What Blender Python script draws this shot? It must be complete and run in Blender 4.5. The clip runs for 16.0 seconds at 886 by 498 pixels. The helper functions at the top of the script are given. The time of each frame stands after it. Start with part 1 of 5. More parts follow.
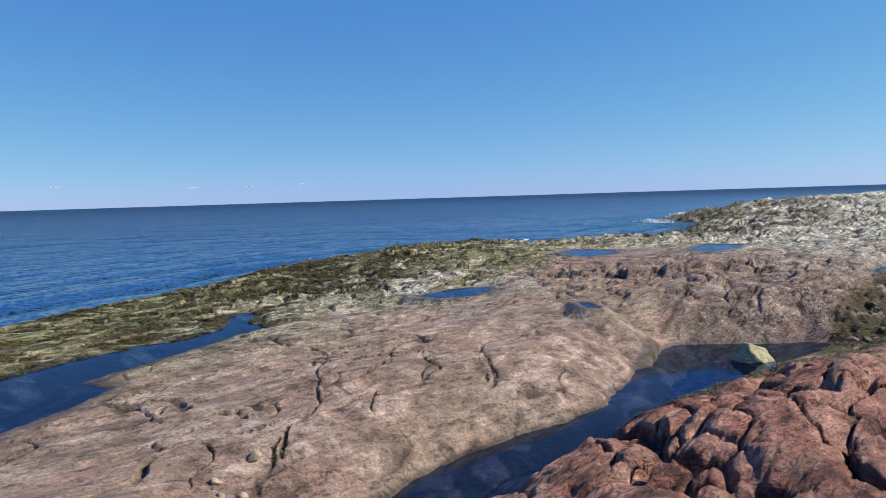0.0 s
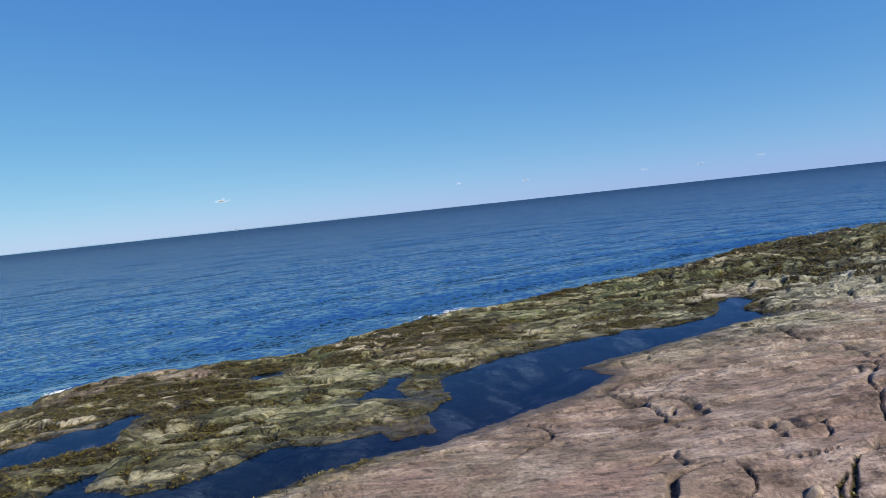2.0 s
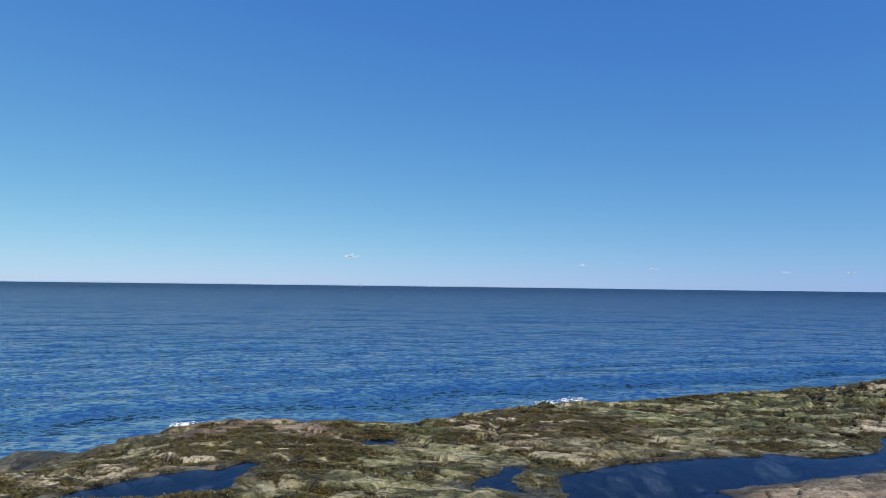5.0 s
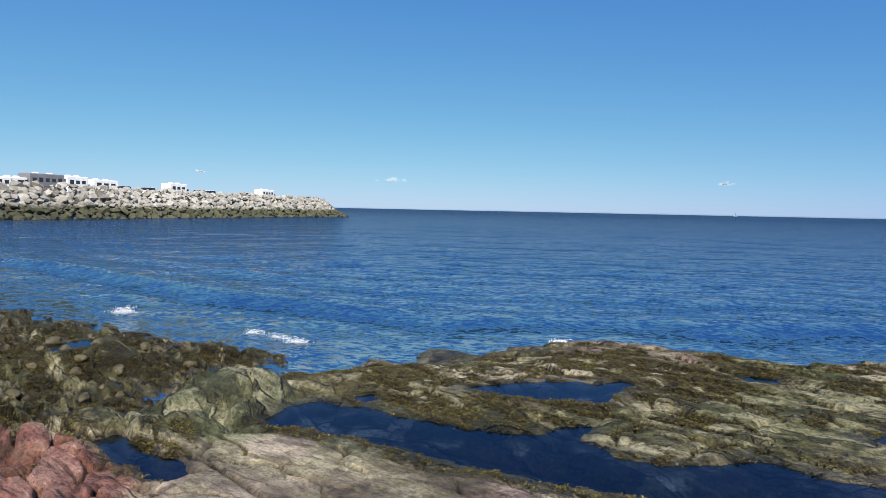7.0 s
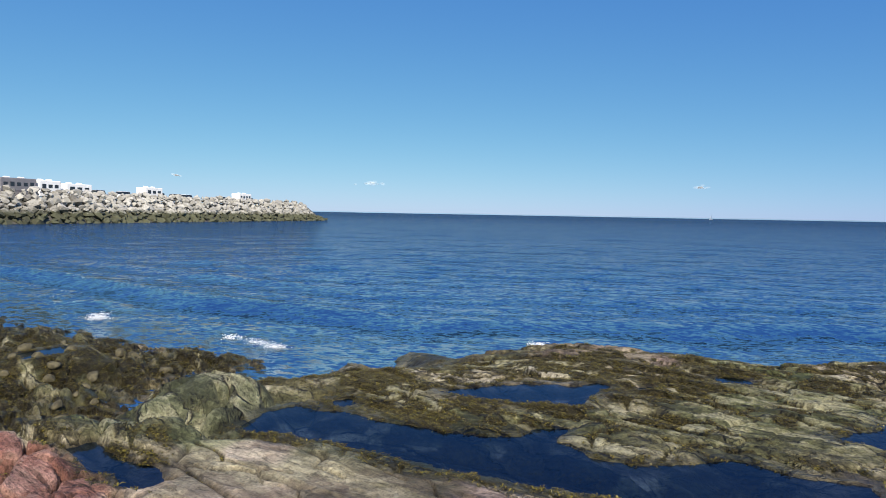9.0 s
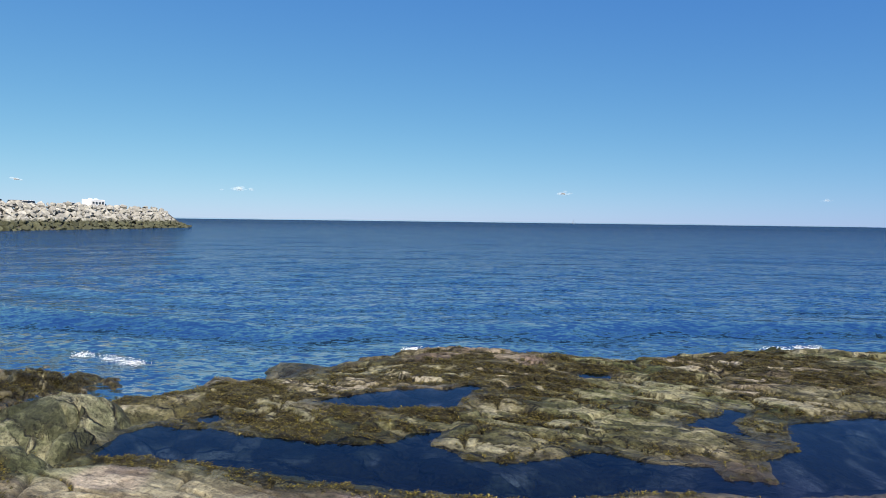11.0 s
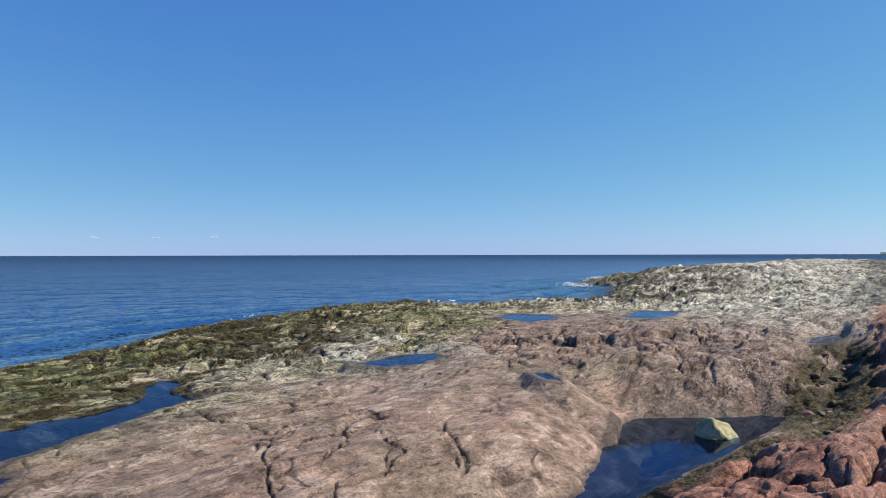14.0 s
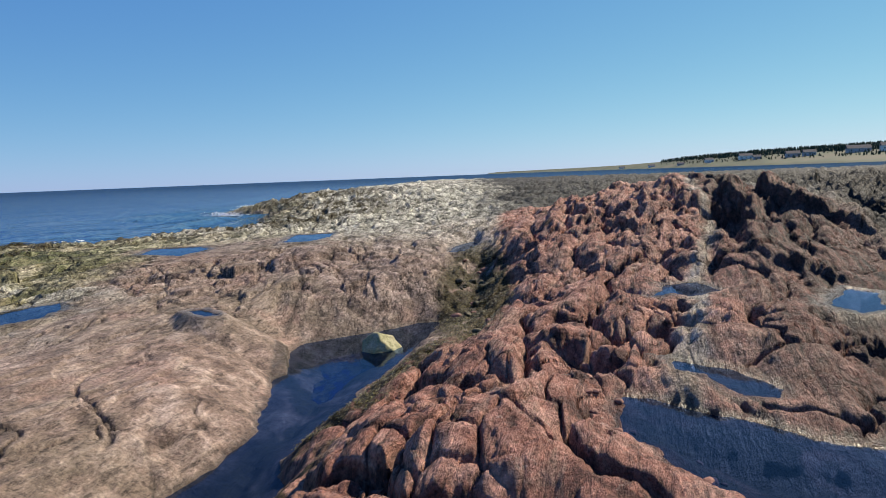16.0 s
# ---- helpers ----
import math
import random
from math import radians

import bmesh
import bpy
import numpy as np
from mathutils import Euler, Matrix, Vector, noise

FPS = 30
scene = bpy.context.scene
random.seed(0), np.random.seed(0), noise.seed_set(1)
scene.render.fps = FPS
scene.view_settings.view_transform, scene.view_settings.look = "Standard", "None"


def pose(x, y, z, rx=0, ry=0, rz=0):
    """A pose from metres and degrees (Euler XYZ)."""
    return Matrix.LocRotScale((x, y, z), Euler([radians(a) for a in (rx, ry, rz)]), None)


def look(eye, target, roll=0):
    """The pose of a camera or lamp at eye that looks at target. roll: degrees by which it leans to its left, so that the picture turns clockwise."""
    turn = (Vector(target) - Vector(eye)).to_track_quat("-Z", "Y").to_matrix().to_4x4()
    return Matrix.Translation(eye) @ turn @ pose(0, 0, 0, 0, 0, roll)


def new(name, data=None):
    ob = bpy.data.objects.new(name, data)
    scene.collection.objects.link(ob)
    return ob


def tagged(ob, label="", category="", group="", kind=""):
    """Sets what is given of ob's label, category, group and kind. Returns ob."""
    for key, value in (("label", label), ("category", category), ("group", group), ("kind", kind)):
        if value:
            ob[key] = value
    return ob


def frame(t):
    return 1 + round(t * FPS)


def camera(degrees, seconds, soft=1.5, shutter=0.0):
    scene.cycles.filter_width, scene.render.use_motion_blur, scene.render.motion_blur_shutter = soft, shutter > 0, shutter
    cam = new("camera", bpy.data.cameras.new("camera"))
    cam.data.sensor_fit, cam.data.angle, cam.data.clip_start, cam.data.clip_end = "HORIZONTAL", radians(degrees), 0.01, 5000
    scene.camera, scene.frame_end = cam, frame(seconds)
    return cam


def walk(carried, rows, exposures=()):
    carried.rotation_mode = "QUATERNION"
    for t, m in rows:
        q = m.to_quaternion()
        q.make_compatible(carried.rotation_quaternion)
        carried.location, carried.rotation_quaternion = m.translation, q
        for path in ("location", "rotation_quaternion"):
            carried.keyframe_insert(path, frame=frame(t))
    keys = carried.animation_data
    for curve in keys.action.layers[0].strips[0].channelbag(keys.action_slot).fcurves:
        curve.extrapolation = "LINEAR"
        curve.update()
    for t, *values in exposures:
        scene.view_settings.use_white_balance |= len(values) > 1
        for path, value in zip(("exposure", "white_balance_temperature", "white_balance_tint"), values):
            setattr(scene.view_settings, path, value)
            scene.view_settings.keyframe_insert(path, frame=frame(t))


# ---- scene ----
# ---------------------------------------------------------------- camera
cam = camera(66.68, 16.0, soft=0.6)
PATH = [
    (0.0, 0.0, 0.0, 2.699, 85.62, 1.753, 25.105),
    (0.5, -0.327, 0.083, 2.687, 86.972, 7.236, 26.787),
    (1.0, -0.78, 0.164, 2.661, 88.45, 6.221, 27.849),
    (1.5, -1.05, 0.289, 2.656, 90.755, 5.653, 50.931),
    (2.0, -1.169, 0.457, 2.62, 86.514, 6.09, 62.137),
    (2.5, -1.101, 0.383, 2.693, 86.23, 6.854, 59.276),
    (3.0, -1.191, 0.39, 2.716, 86.698, 5.518, 52.473),
    (3.5, -1.253, 0.381, 2.707, 87.225, 2.156, 53.208),
    (4.0, -1.459, 0.389, 2.73, 90.474, -0.139, 62.472),
    (4.5, -1.479, 0.392, 2.728, 93.401, -0.893, 68.812),
    (5.0, -1.391, 0.354, 2.712, 93.174, -0.707, 72.284),
    (7.5, -1.234, 0.239, 2.695, 86.094, -1.144, 105.514),
    (8, -1.222, 0.247, 2.698, 86.45, -1.234, 104.48),
    (10.5, -1.185, 0.292, 2.713, 87.353, -0.641, 93.456),
    (11.0, -1.215, 0.289, 2.707, 87.655, -0.737, 90.231),
    (11.5, -1.222, 0.303, 2.703, 87.887, -0.653, 87.924),
    (12.0, -1.198, 0.324, 2.704, 87.901, -0.225, 86.879),
    (12.5, -1.243, 0.358, 2.714, 88.292, -0.584, 81.396),
    (13.0, -1.187, 0.463, 2.715, 89.244, 0.21, 68.198),
    (13.5, -1.143, 0.452, 2.728, 90.133, 1.033, 49.829),
    (14.0, -0.809, 0.405, 2.763, 90.482, 0.128, 17.992),
    (14.5, -0.849, 0.454, 2.677, 87.545, 2.203, 6.178),
    (15.0, -0.853, 0.591, 2.649, 84.599, 2.12, 2.112),
    (15.5, -0.91, 0.95, 2.67, 83.647, 4.636, -7.754),
    (16.0, -0.981, 1.182, 2.64, 83.772, 2.211, -11.24),
]
LIGHT = [(0.0, 0.57, 7000, 10), (1.0, 0.57, 6950, 10), (1.5, 0.51, 6850, 10), (5.0, 0.46, 6800, 10), (7.5, 0.49, 6850, 10), (10.5, 0.51, 6950, 10), (12.5, 0.58, 7050, 10), (13.5, 0.63, 7150, 10), (14.5, 0.59, 7450, 10), (16.0, 0.59, 7650, 10)]
walk(cam, [(r[0], pose(*r[1:])) for r in PATH], LIGHT)

# ---------------------------------------------------------------- light
SUN_AZ, SUN_EL = radians(64), radians(38)          # azimuth clockwise from +y
sun_way = Vector((math.sin(SUN_AZ) * math.cos(SUN_EL), math.cos(SUN_AZ) * math.cos(SUN_EL), math.sin(SUN_EL)))
world = bpy.data.worlds.new("sky")
scene.world = world
world.use_nodes = True
wn = world.node_tree
wn.nodes.clear()
sky = wn.nodes.new("ShaderNodeTexSky")
sky.sky_type, sky.sun_disc = "NISHITA", False
sky.sun_elevation, sky.sun_rotation = SUN_EL, SUN_AZ
sky.air_density, sky.dust_density, sky.ozone_density = 1.0, 0.05, 2.0
back = wn.nodes.new("ShaderNodeBackground")
back.inputs["Strength"].default_value = 0.080
wout = wn.nodes.new("ShaderNodeOutputWorld")
split, joined = wn.nodes.new("ShaderNodeSeparateColor"), wn.nodes.new("ShaderNodeCombineColor")
wn.links.new(sky.outputs[0], split.inputs[0])
for i, (source, power, gain) in enumerate(((0, 1.03, 0.345), (1, 0.765, 0.975), (1, 0.26, 4.35))):      # clear sea air, pale at the horizon
    p, g = wn.nodes.new("ShaderNodeMath"), wn.nodes.new("ShaderNodeMath")
    p.operation, g.operation = "POWER", "MULTIPLY"
    p.inputs[1].default_value, g.inputs[1].default_value = power, gain
    wn.links.new(split.outputs[source], p.inputs[0])
    wn.links.new(p.outputs[0], g.inputs[0])
    wn.links.new(g.outputs[0], joined.inputs[i])
wn.links.new(joined.outputs[0], back.inputs[0])
wn.links.new(back.outputs[0], wout.inputs[0])
sun_data = bpy.data.lights.new("sun", "SUN")
sun_data.energy, sun_data.angle, sun_data.color = 5.0, radians(0.53), (1.0, 0.94, 0.84)
sun = new("sun", sun_data)
sun.matrix_world = look(sun_way * 50, (0, 0, 0))


# ---------------------------------------------------------------- noise in the plan
RNG = np.random.default_rng(7)
TABLE = RNG.random((256, 256))
JX, JY = RNG.random((256, 256)), RNG.random((256, 256))


def smooth(a, b, x):
    t = np.clip((x - a) / (b - a), 0, 1)
    return t * t * (3 - 2 * t)


def vnoise(x, y, seed=0):
    """Smooth noise, 0 to 1, one cell a unit."""
    x, y = x + seed * 17.31, y + seed * 7.77
    xi, yi = np.floor(x).astype(int), np.floor(y).astype(int)
    fx, fy = x - xi, y - yi
    fx, fy = fx * fx * fx * (fx * (fx * 6 - 15) + 10), fy * fy * fy * (fy * (fy * 6 - 15) + 10)
    a, b, c, d = xi & 255, (xi + 1) & 255, yi & 255, (yi + 1) & 255
    return (TABLE[a, c] * (1 - fx) + TABLE[b, c] * fx) * (1 - fy) + (TABLE[a, d] * (1 - fx) + TABLE[b, d] * fx) * fy


def fbm(x, y, octaves=4, seed=0, gain=0.5):
    """Noise about 0, within about -1 to 1."""
    total, amp, norm = np.zeros_like(x), 1.0, 0.0
    for i in range(octaves):
        total += amp * (vnoise(x * 2 ** i, y * 2 ** i, seed + i * 3) - 0.5) * 2
        norm += amp
        amp *= gain
    return total / norm * 1.3


def cells(x, y, seed=0):
    """Distance to the nearest and the next of jittered points, a random number of the nearest, and the height of its tilted top."""
    xi, yi = np.floor(x).astype(int), np.floor(y).astype(int)
    f1, f2, who, lean = np.full(x.shape, 9.0), np.full(x.shape, 9.0), np.zeros(x.shape), np.zeros(x.shape)
    for i in (-1, 0, 1):
        for j in (-1, 0, 1):
            a, b = (xi + i + seed * 31) & 255, (yi + j + seed * 57) & 255
            ex, ey = x - xi - i - JX[a, b], y - yi - j - JY[a, b]
            d = np.hypot(ex, ey)
            near = d < f1
            f2 = np.where(near, f1, np.minimum(f2, d))
            who = np.where(near, TABLE[a, b], who)
            lean = np.where(near, ex * (JX[b, a] - 0.5) * 2 + ey * (JY[b, a] - 0.5) * 2, lean)
            f1 = np.where(near, d, f1)
    return f1, f2, who, lean


def inside(poly, x, y):
    """Signed distance to a polygon, positive inside."""
    d, odd = np.full(x.shape, 1e9), np.zeros(x.shape, bool)
    for (ax, ay), (bx, by) in zip(poly, poly[1:] + poly[:1]):
        ex, ey = bx - ax, by - ay
        t = np.clip(((x - ax) * ex + (y - ay) * ey) / (ex * ex + ey * ey + 1e-12), 0, 1)
        d = np.minimum(d, np.hypot(x - ax - t * ex, y - ay - t * ey))
        if ey != 0:
            odd ^= ((ay > y) != (by > y)) & (x < ax + ex * (y - ay) / ey)
    return np.where(odd, d, -d)


def off_line(line, x, y):
    """Distance to a broken line."""
    d = np.full(x.shape, 1e9)
    for (ax, ay), (bx, by) in zip(line, line[1:]):
        ex, ey = bx - ax, by - ay
        t = np.clip(((x - ax) * ex + (y - ay) * ey) / (ex * ex + ey * ey + 1e-12), 0, 1)
        d = np.minimum(d, np.hypot(x - ax - t * ex, y - ay - t * ey))
    return d


def hump(x, y, cx, cy, along, across, turn=-25):
    """A rounded form, 1 at its middle; turn: degrees of its long axis from +y, counter-clockwise."""
    a = radians(turn)
    p, q = -(x - cx) * math.sin(a) + (y - cy) * math.cos(a), (x - cx) * math.cos(a) + (y - cy) * math.sin(a)
    return np.exp(-0.5 * ((p / along) ** 2 + (q / across) ** 2))


# ---------------------------------------------------------------- plan of the shore
COAST = [(-70, -95), (-30, -40), (-19, -19), (-15.2, -11.3), (-14.7, -8.8), (-13.9, -5.9), (-13.2, -4.5), (-12.2, -4.0), (-10.9, -4.5),
         (-10.2, -4.42), (-10.9, -4.05), (-12.1, -3.55), (-11.6, -2.6), (-11.9, -1.9), (-13.4, -1.4), (-14.1, -0.5), (-14.3, 1.3),
         (-13.6, 3.3), (-14.3, 5.0), (-14.9, 6.2), (-14.3, 7.2), (-14.7, 8.8), (-14.9, 11.8), (-14.7, 14.6), (-15.3, 19.5), (-14.6, 22.3),
         (-13.7, 24.8), (-12.8, 27), (-9.4, 27.8), (-7.2, 29.8), (-5.0, 33.2), (-4.2, 40), (-4.0, 48), (-3.5, 54), (-1, 57), (-4, 59.5), (-7, 61.5),
         (-9.6, 65.8), (-6, 67.5), (-6.5, 75), (-3, 90), (6, 118), (13, 146), (20, 166), (28, 190), (42, 170), (52, 130), (75, 105), (110, 85), (150, 40), (170, -60), (60, -110)]
# pools: water level, depth, width of the bank, outline
POOLS = {
    "long": (0.60, 0.30, 0.5, [(-7.1, -2.85), (-7.6, -2.87), (-7.93, -2.61), (-7.85, -1.99), (-7.66, -1.44), (-7.48, -0.93), (-7.47, -0.46),
             (-7.56, -0.2), (-7.82, 0.0), (-7.85, 0.25), (-7.45, 0.19), (-7.18, 0.43), (-7.02, 0.83), (-7.22, 1.36), (-7.35, 1.73), (-7.05, 2.25),
             (-7.01, 2.65), (-6.7, 2.66), (-6.64, 3.04), (-7.24, 3.18), (-7.46, 3.63), (-8.26, 3.89), (-8.5, 4.57), (-8.65, 5.04), (-8.53, 6.39),
             (-8.49, 7.1), (-8.14, 7.7), (-8.17, 8.36), (-8.4, 8.9), (-8.86, 9.39), (-9.01, 9.94), (-8.54, 9.96), (-8.2, 9.2), (-7.44, 8.84),
             (-7.5, 8.1), (-7.4, 6.95), (-7.37, 6.25), (-7.35, 5.32), (-6.8, 5.3), (-6.57, 4.66), (-6.41, 3.6), (-6.3, 2.9), (-6.46, 2.1),
             (-6.3, 1.51), (-6.26, 0.42), (-6.46, -0.38), (-6.67, -1.08), (-6.92, -1.8)]),
    "arm": (0.61, 0.15, 0.25, [(-8.2, 2.75), (-8.4, 3.0), (-8.6, 3.34), (-8.85, 3.46), (-8.65, 3.68), (-8.26, 3.36), (-7.95, 3.33), (-7.6, 3.5), (-8.0, 3.05)]),
    "seaward": (0.64, 0.18, 0.35, [(-8.78, -1.22), (-9.15, -0.73), (-9.42, -0.22), (-9.48, 0.33), (-9.7, 0.62), (-9.53, 0.76), (-9.12, 0.57),
                (-8.62, 0.43), (-8.53, -0.16), (-8.55, -0.65)]),
    "shelf": (0.56, 0.1, 0.25, [(-10.6, 2.0), (-10.79, 2.3), (-10.7, 2.62), (-10.44, 2.6), (-10.34, 2.2)]),
    "edge": (0.47, 0.1, 0.25, [(-10.89, 4.1), (-11.1, 4.38), (-11.07, 4.57), (-10.8, 4.4), (-10.69, 4.14)]),
    "cup": (0.57, 0.08, 0.2, [(-9.71, 1.06), (-9.96, 1.23), (-10.06, 1.4), (-9.77, 1.3), (-9.65, 1.12)]),
    "headland": (0.44, 0.15, 0.3, [(-9.94, -8.02), (-10.36, -7.98), (-10.87, -7.78), (-10.64, -7.54), (-10.18, -7.39), (-9.71, -7.65)]),
    "nook": (0.46, 0.1, 0.2, [(-6.96, -4.93), (-7.27, -4.98), (-7.27, -4.7), (-7.06, -4.74)]),
    "slot": (0.62, 0.15, 0.18, [(-6.16, -3.95), (-6.38, -3.85), (-6.12, -3.4), (-6.02, -3.06), (-5.76, -2.66), (-5.5, -2.72), (-5.65, -3.08), (-5.84, -3.45)]),
    "pit": (0.62, 0.1, 0.15, [(-5.76, -4.8), (-5.92, -4.88), (-5.95, -4.72), (-5.76, -4.59), (-5.62, -4.62)]),
    "weedy": (0.60, 0.1, 0.2, [(-8.01, -2.32), (-8.25, -2.3), (-8.45, -2.13), (-8.2, -2.02), (-8.04, -2.1)]),
    "boulder": (0.18, 0.35, 1.15, [(-3.3, 4.0), (-2.84, 4.81), (-2.77, 5.21), (-2.66, 5.71), (-2.45, 6.21), (-2.24, 6.68), (-1.93, 7.12), (-1.6, 7.95),
                (-1.65, 8.48), (-1.56, 9.26), (-1.54, 10.25), (-1.49, 10.83), (-1.18, 11.46), (-0.66, 11.69), (0.08, 11.9), (0.69, 12.25), (1.05, 12.2),
                (0.87, 11.61), (0.43, 10.64), (0.01, 9.86), (-0.44, 9.0), (-0.74, 8.29), (-1.0, 7.75), (-1.2, 7.5), (-1.35, 7.1), (-1.35, 6.6),
                (-1.45, 6.3), (-1.7, 5.8), (-1.8, 5.3), (-1.95, 4.5), (-2.5, 3.8)]),
    "red": (0.82, 0.2, 0.5, [(1.4, 6.1), (1.02, 5.32), (1.12, 5.05), (1.1, 4.72), (1.22, 4.38), (1.3, 3.8), (1.5, 3.0), (2.3, 2.5), (3.2, 2.7), (3.5, 3.6), (2.9, 4.4),
            (2.3, 4.78), (2.05, 5.24), (1.73, 5.58), (1.57, 5.96)]),
    "green": (0.86, 0.12, 0.7, [(2.23, 6.75), (2.39, 6.55), (2.56, 6.31), (2.59, 6.04), (2.6, 5.72), (2.39, 5.58), (2.2, 5.71), (2.24, 6.24), (2.08, 6.45)]),
    "upper": (0.92, 0.12, 0.9, [(3.4, 9.36), (4.07, 10.11), (4.56, 10.16), (4.51, 9.39), (3.88, 9.15), (3.8, 9.44)]),
    "side": (1.10, 0.12, 0.8, [(4.43, 7.36), (5.33, 8.13), (5.4, 7.7), (4.74, 6.98), (4.4, 6.88)]),
    "cleft": (0.66, 0.15, 0.2, [(1.43, 7.5), (1.55, 7.6), (1.58, 7.16), (1.7, 6.84), (1.48, 6.7), (1.34, 6.94)]),
    "white": (0.84, 0.12, 0.4, [(-5.9, 11.2), (-5.76, 11.7), (-5.58, 12.28), (-5.03, 12.9), (-4.77, 12.18), (-4.86, 11.48), (-5.31, 11.1)]),
    "chip": (0.88, 0.06, 0.3, [(-2.75, 11.03), (-2.56, 11.1), (-2.3, 10.55), (-2.46, 10.5)]),
    "far": (1.06, 0.15, 2.6, [(-4.99, 18.0), (-4.97, 19.3), (-3.82, 19.3), (-3.42, 18.49), (-3.92, 17.11)]),
    "farther": (1.12, 0.15, 2.6, [(-1.73, 18.47), (-1.46, 20.71), (-0.36, 20.72), (-0.48, 19.31), (-1.09, 18.26)]),
    "gully": (0.90, 0.1, 0.4, [(2.05, 16.1), (2.46, 17.3), (3.16, 18.2), (3.02, 17.2), (2.4, 16.0)]),
}
RED_ZONE = [(-2.4, 2.6), (-1.7, 5.6), (-1.2, 7.6), (-0.2, 9.1), (1.35, 10.6), (2.35, 12.8), (3.5, 17.0), (5.5, 24), (10, 27), (12.8, 22), (12.2, 17.5), (9.9, 13.6), (6.0, 7.6), (4.6, 4.2), (2, 1.8)]
RED_LEFT = [(-5.9, -7.5), (-6.2, -5.4), (-6.15, -4.2), (-5.75, -3.4), (-5.3, -2.8), (-4.4, -2.5), (-3.6, -4.2), (-4, -7.5)]
SLAB_LEFT = [(-6.9, -3.3), (-7.0, -2.6), (-6.75, -1.9), (-6.5, -1.0), (-6.25, -0.2), (-5.5, 0.6), (-4, 0.2), (-4.2, -2.2), (-5.2, -2.6), (-5.7, -3.0)]

# open joints of the slab, with their width
JOINTS = [(0.03, [(-4.98, 6.92), (-4.57, 6.2), (-3.99, 5.47), (-3.87, 5.0), (-3.7, 4.5)]), (0.035, [(-3.81, 4.64), (-3.78, 4.5), (-3.5, 3.9), (-3.2, 3.3)]),
          (0.03, [(-3.99, 5.5), (-3.83, 4.83), (-3.69, 4.46)]), (0.06, [(-2.85, 4.1), (-2.78, 4.66), (-2.67, 5.0), (-2.51, 5.29), (-2.52, 5.7), (-2.49, 6.05)]),
          (0.03, [(-3.95, 6.36), (-4.03, 6.76)]), (0.03, [(-3.73, 5.41), (-3.61, 5.8), (-3.45, 5.99), (-3.42, 6.44), (-3.49, 6.94)]),
          (0.04, [(-3.37, 8.65), (-3.26, 7.99), (-2.85, 7.25), (-2.74, 6.88)]),
          (0.10, [(-1.35, 16.2), (-1.45, 15.3), (-1.28, 13.6), (-1.19, 12.3), (-1.5, 11.4)]), (0.06, [(-0.69, 16.1), (-0.52, 13.8), (-0.32, 12.6)]),
          (0.06, [(-0.2, 18.4), (0.02, 14.4), (0.3, 13.0)]), (0.05, [(-1.0, 12.5), (-0.75, 12.7), (-0.4, 12.6)]), (0.03, [(-2.35, 8.72), (-1.9, 8.85)]),
          (0.03, [(-2.06, 7.63), (-1.8, 7.65), (-1.59, 7.56)]), (0.04, [(-4.48, 9.56), (-4.11, 10.3), (-4.0, 11.1)]), (0.05, [(-5.9, 8.7), (-5.57, 8.5), (-5.42, 9.6), (-5.24, 10.5)]),
          (0.05, [(-6.9, 8.2), (-6.21, 7.66), (-5.07, 7.28), (-5.26, 7.69), (-5.09, 8.0)]), (0.04, [(-6.59, -2.97), (-6.38, -2.63), (-6.03, -2.38), (-6.06, -1.85)]),
          (0.05, [(-6.22, -3.41), (-5.99, -2.76), (-5.63, -2.34), (-5.27, -1.79)]), (0.05, [(-6.49, -1.38), (-6.3, -1.13), (-6.12, -0.9)])]
# pale green vein through the red ridge
VEIN = [(10.4, 20.0), (9.2, 18.0), (6.5, 12.6), (4.6, 10.2), (3.3, 8.2), (2.6, 7.0), (2.0, 6.1), (1.7, 5.7)]


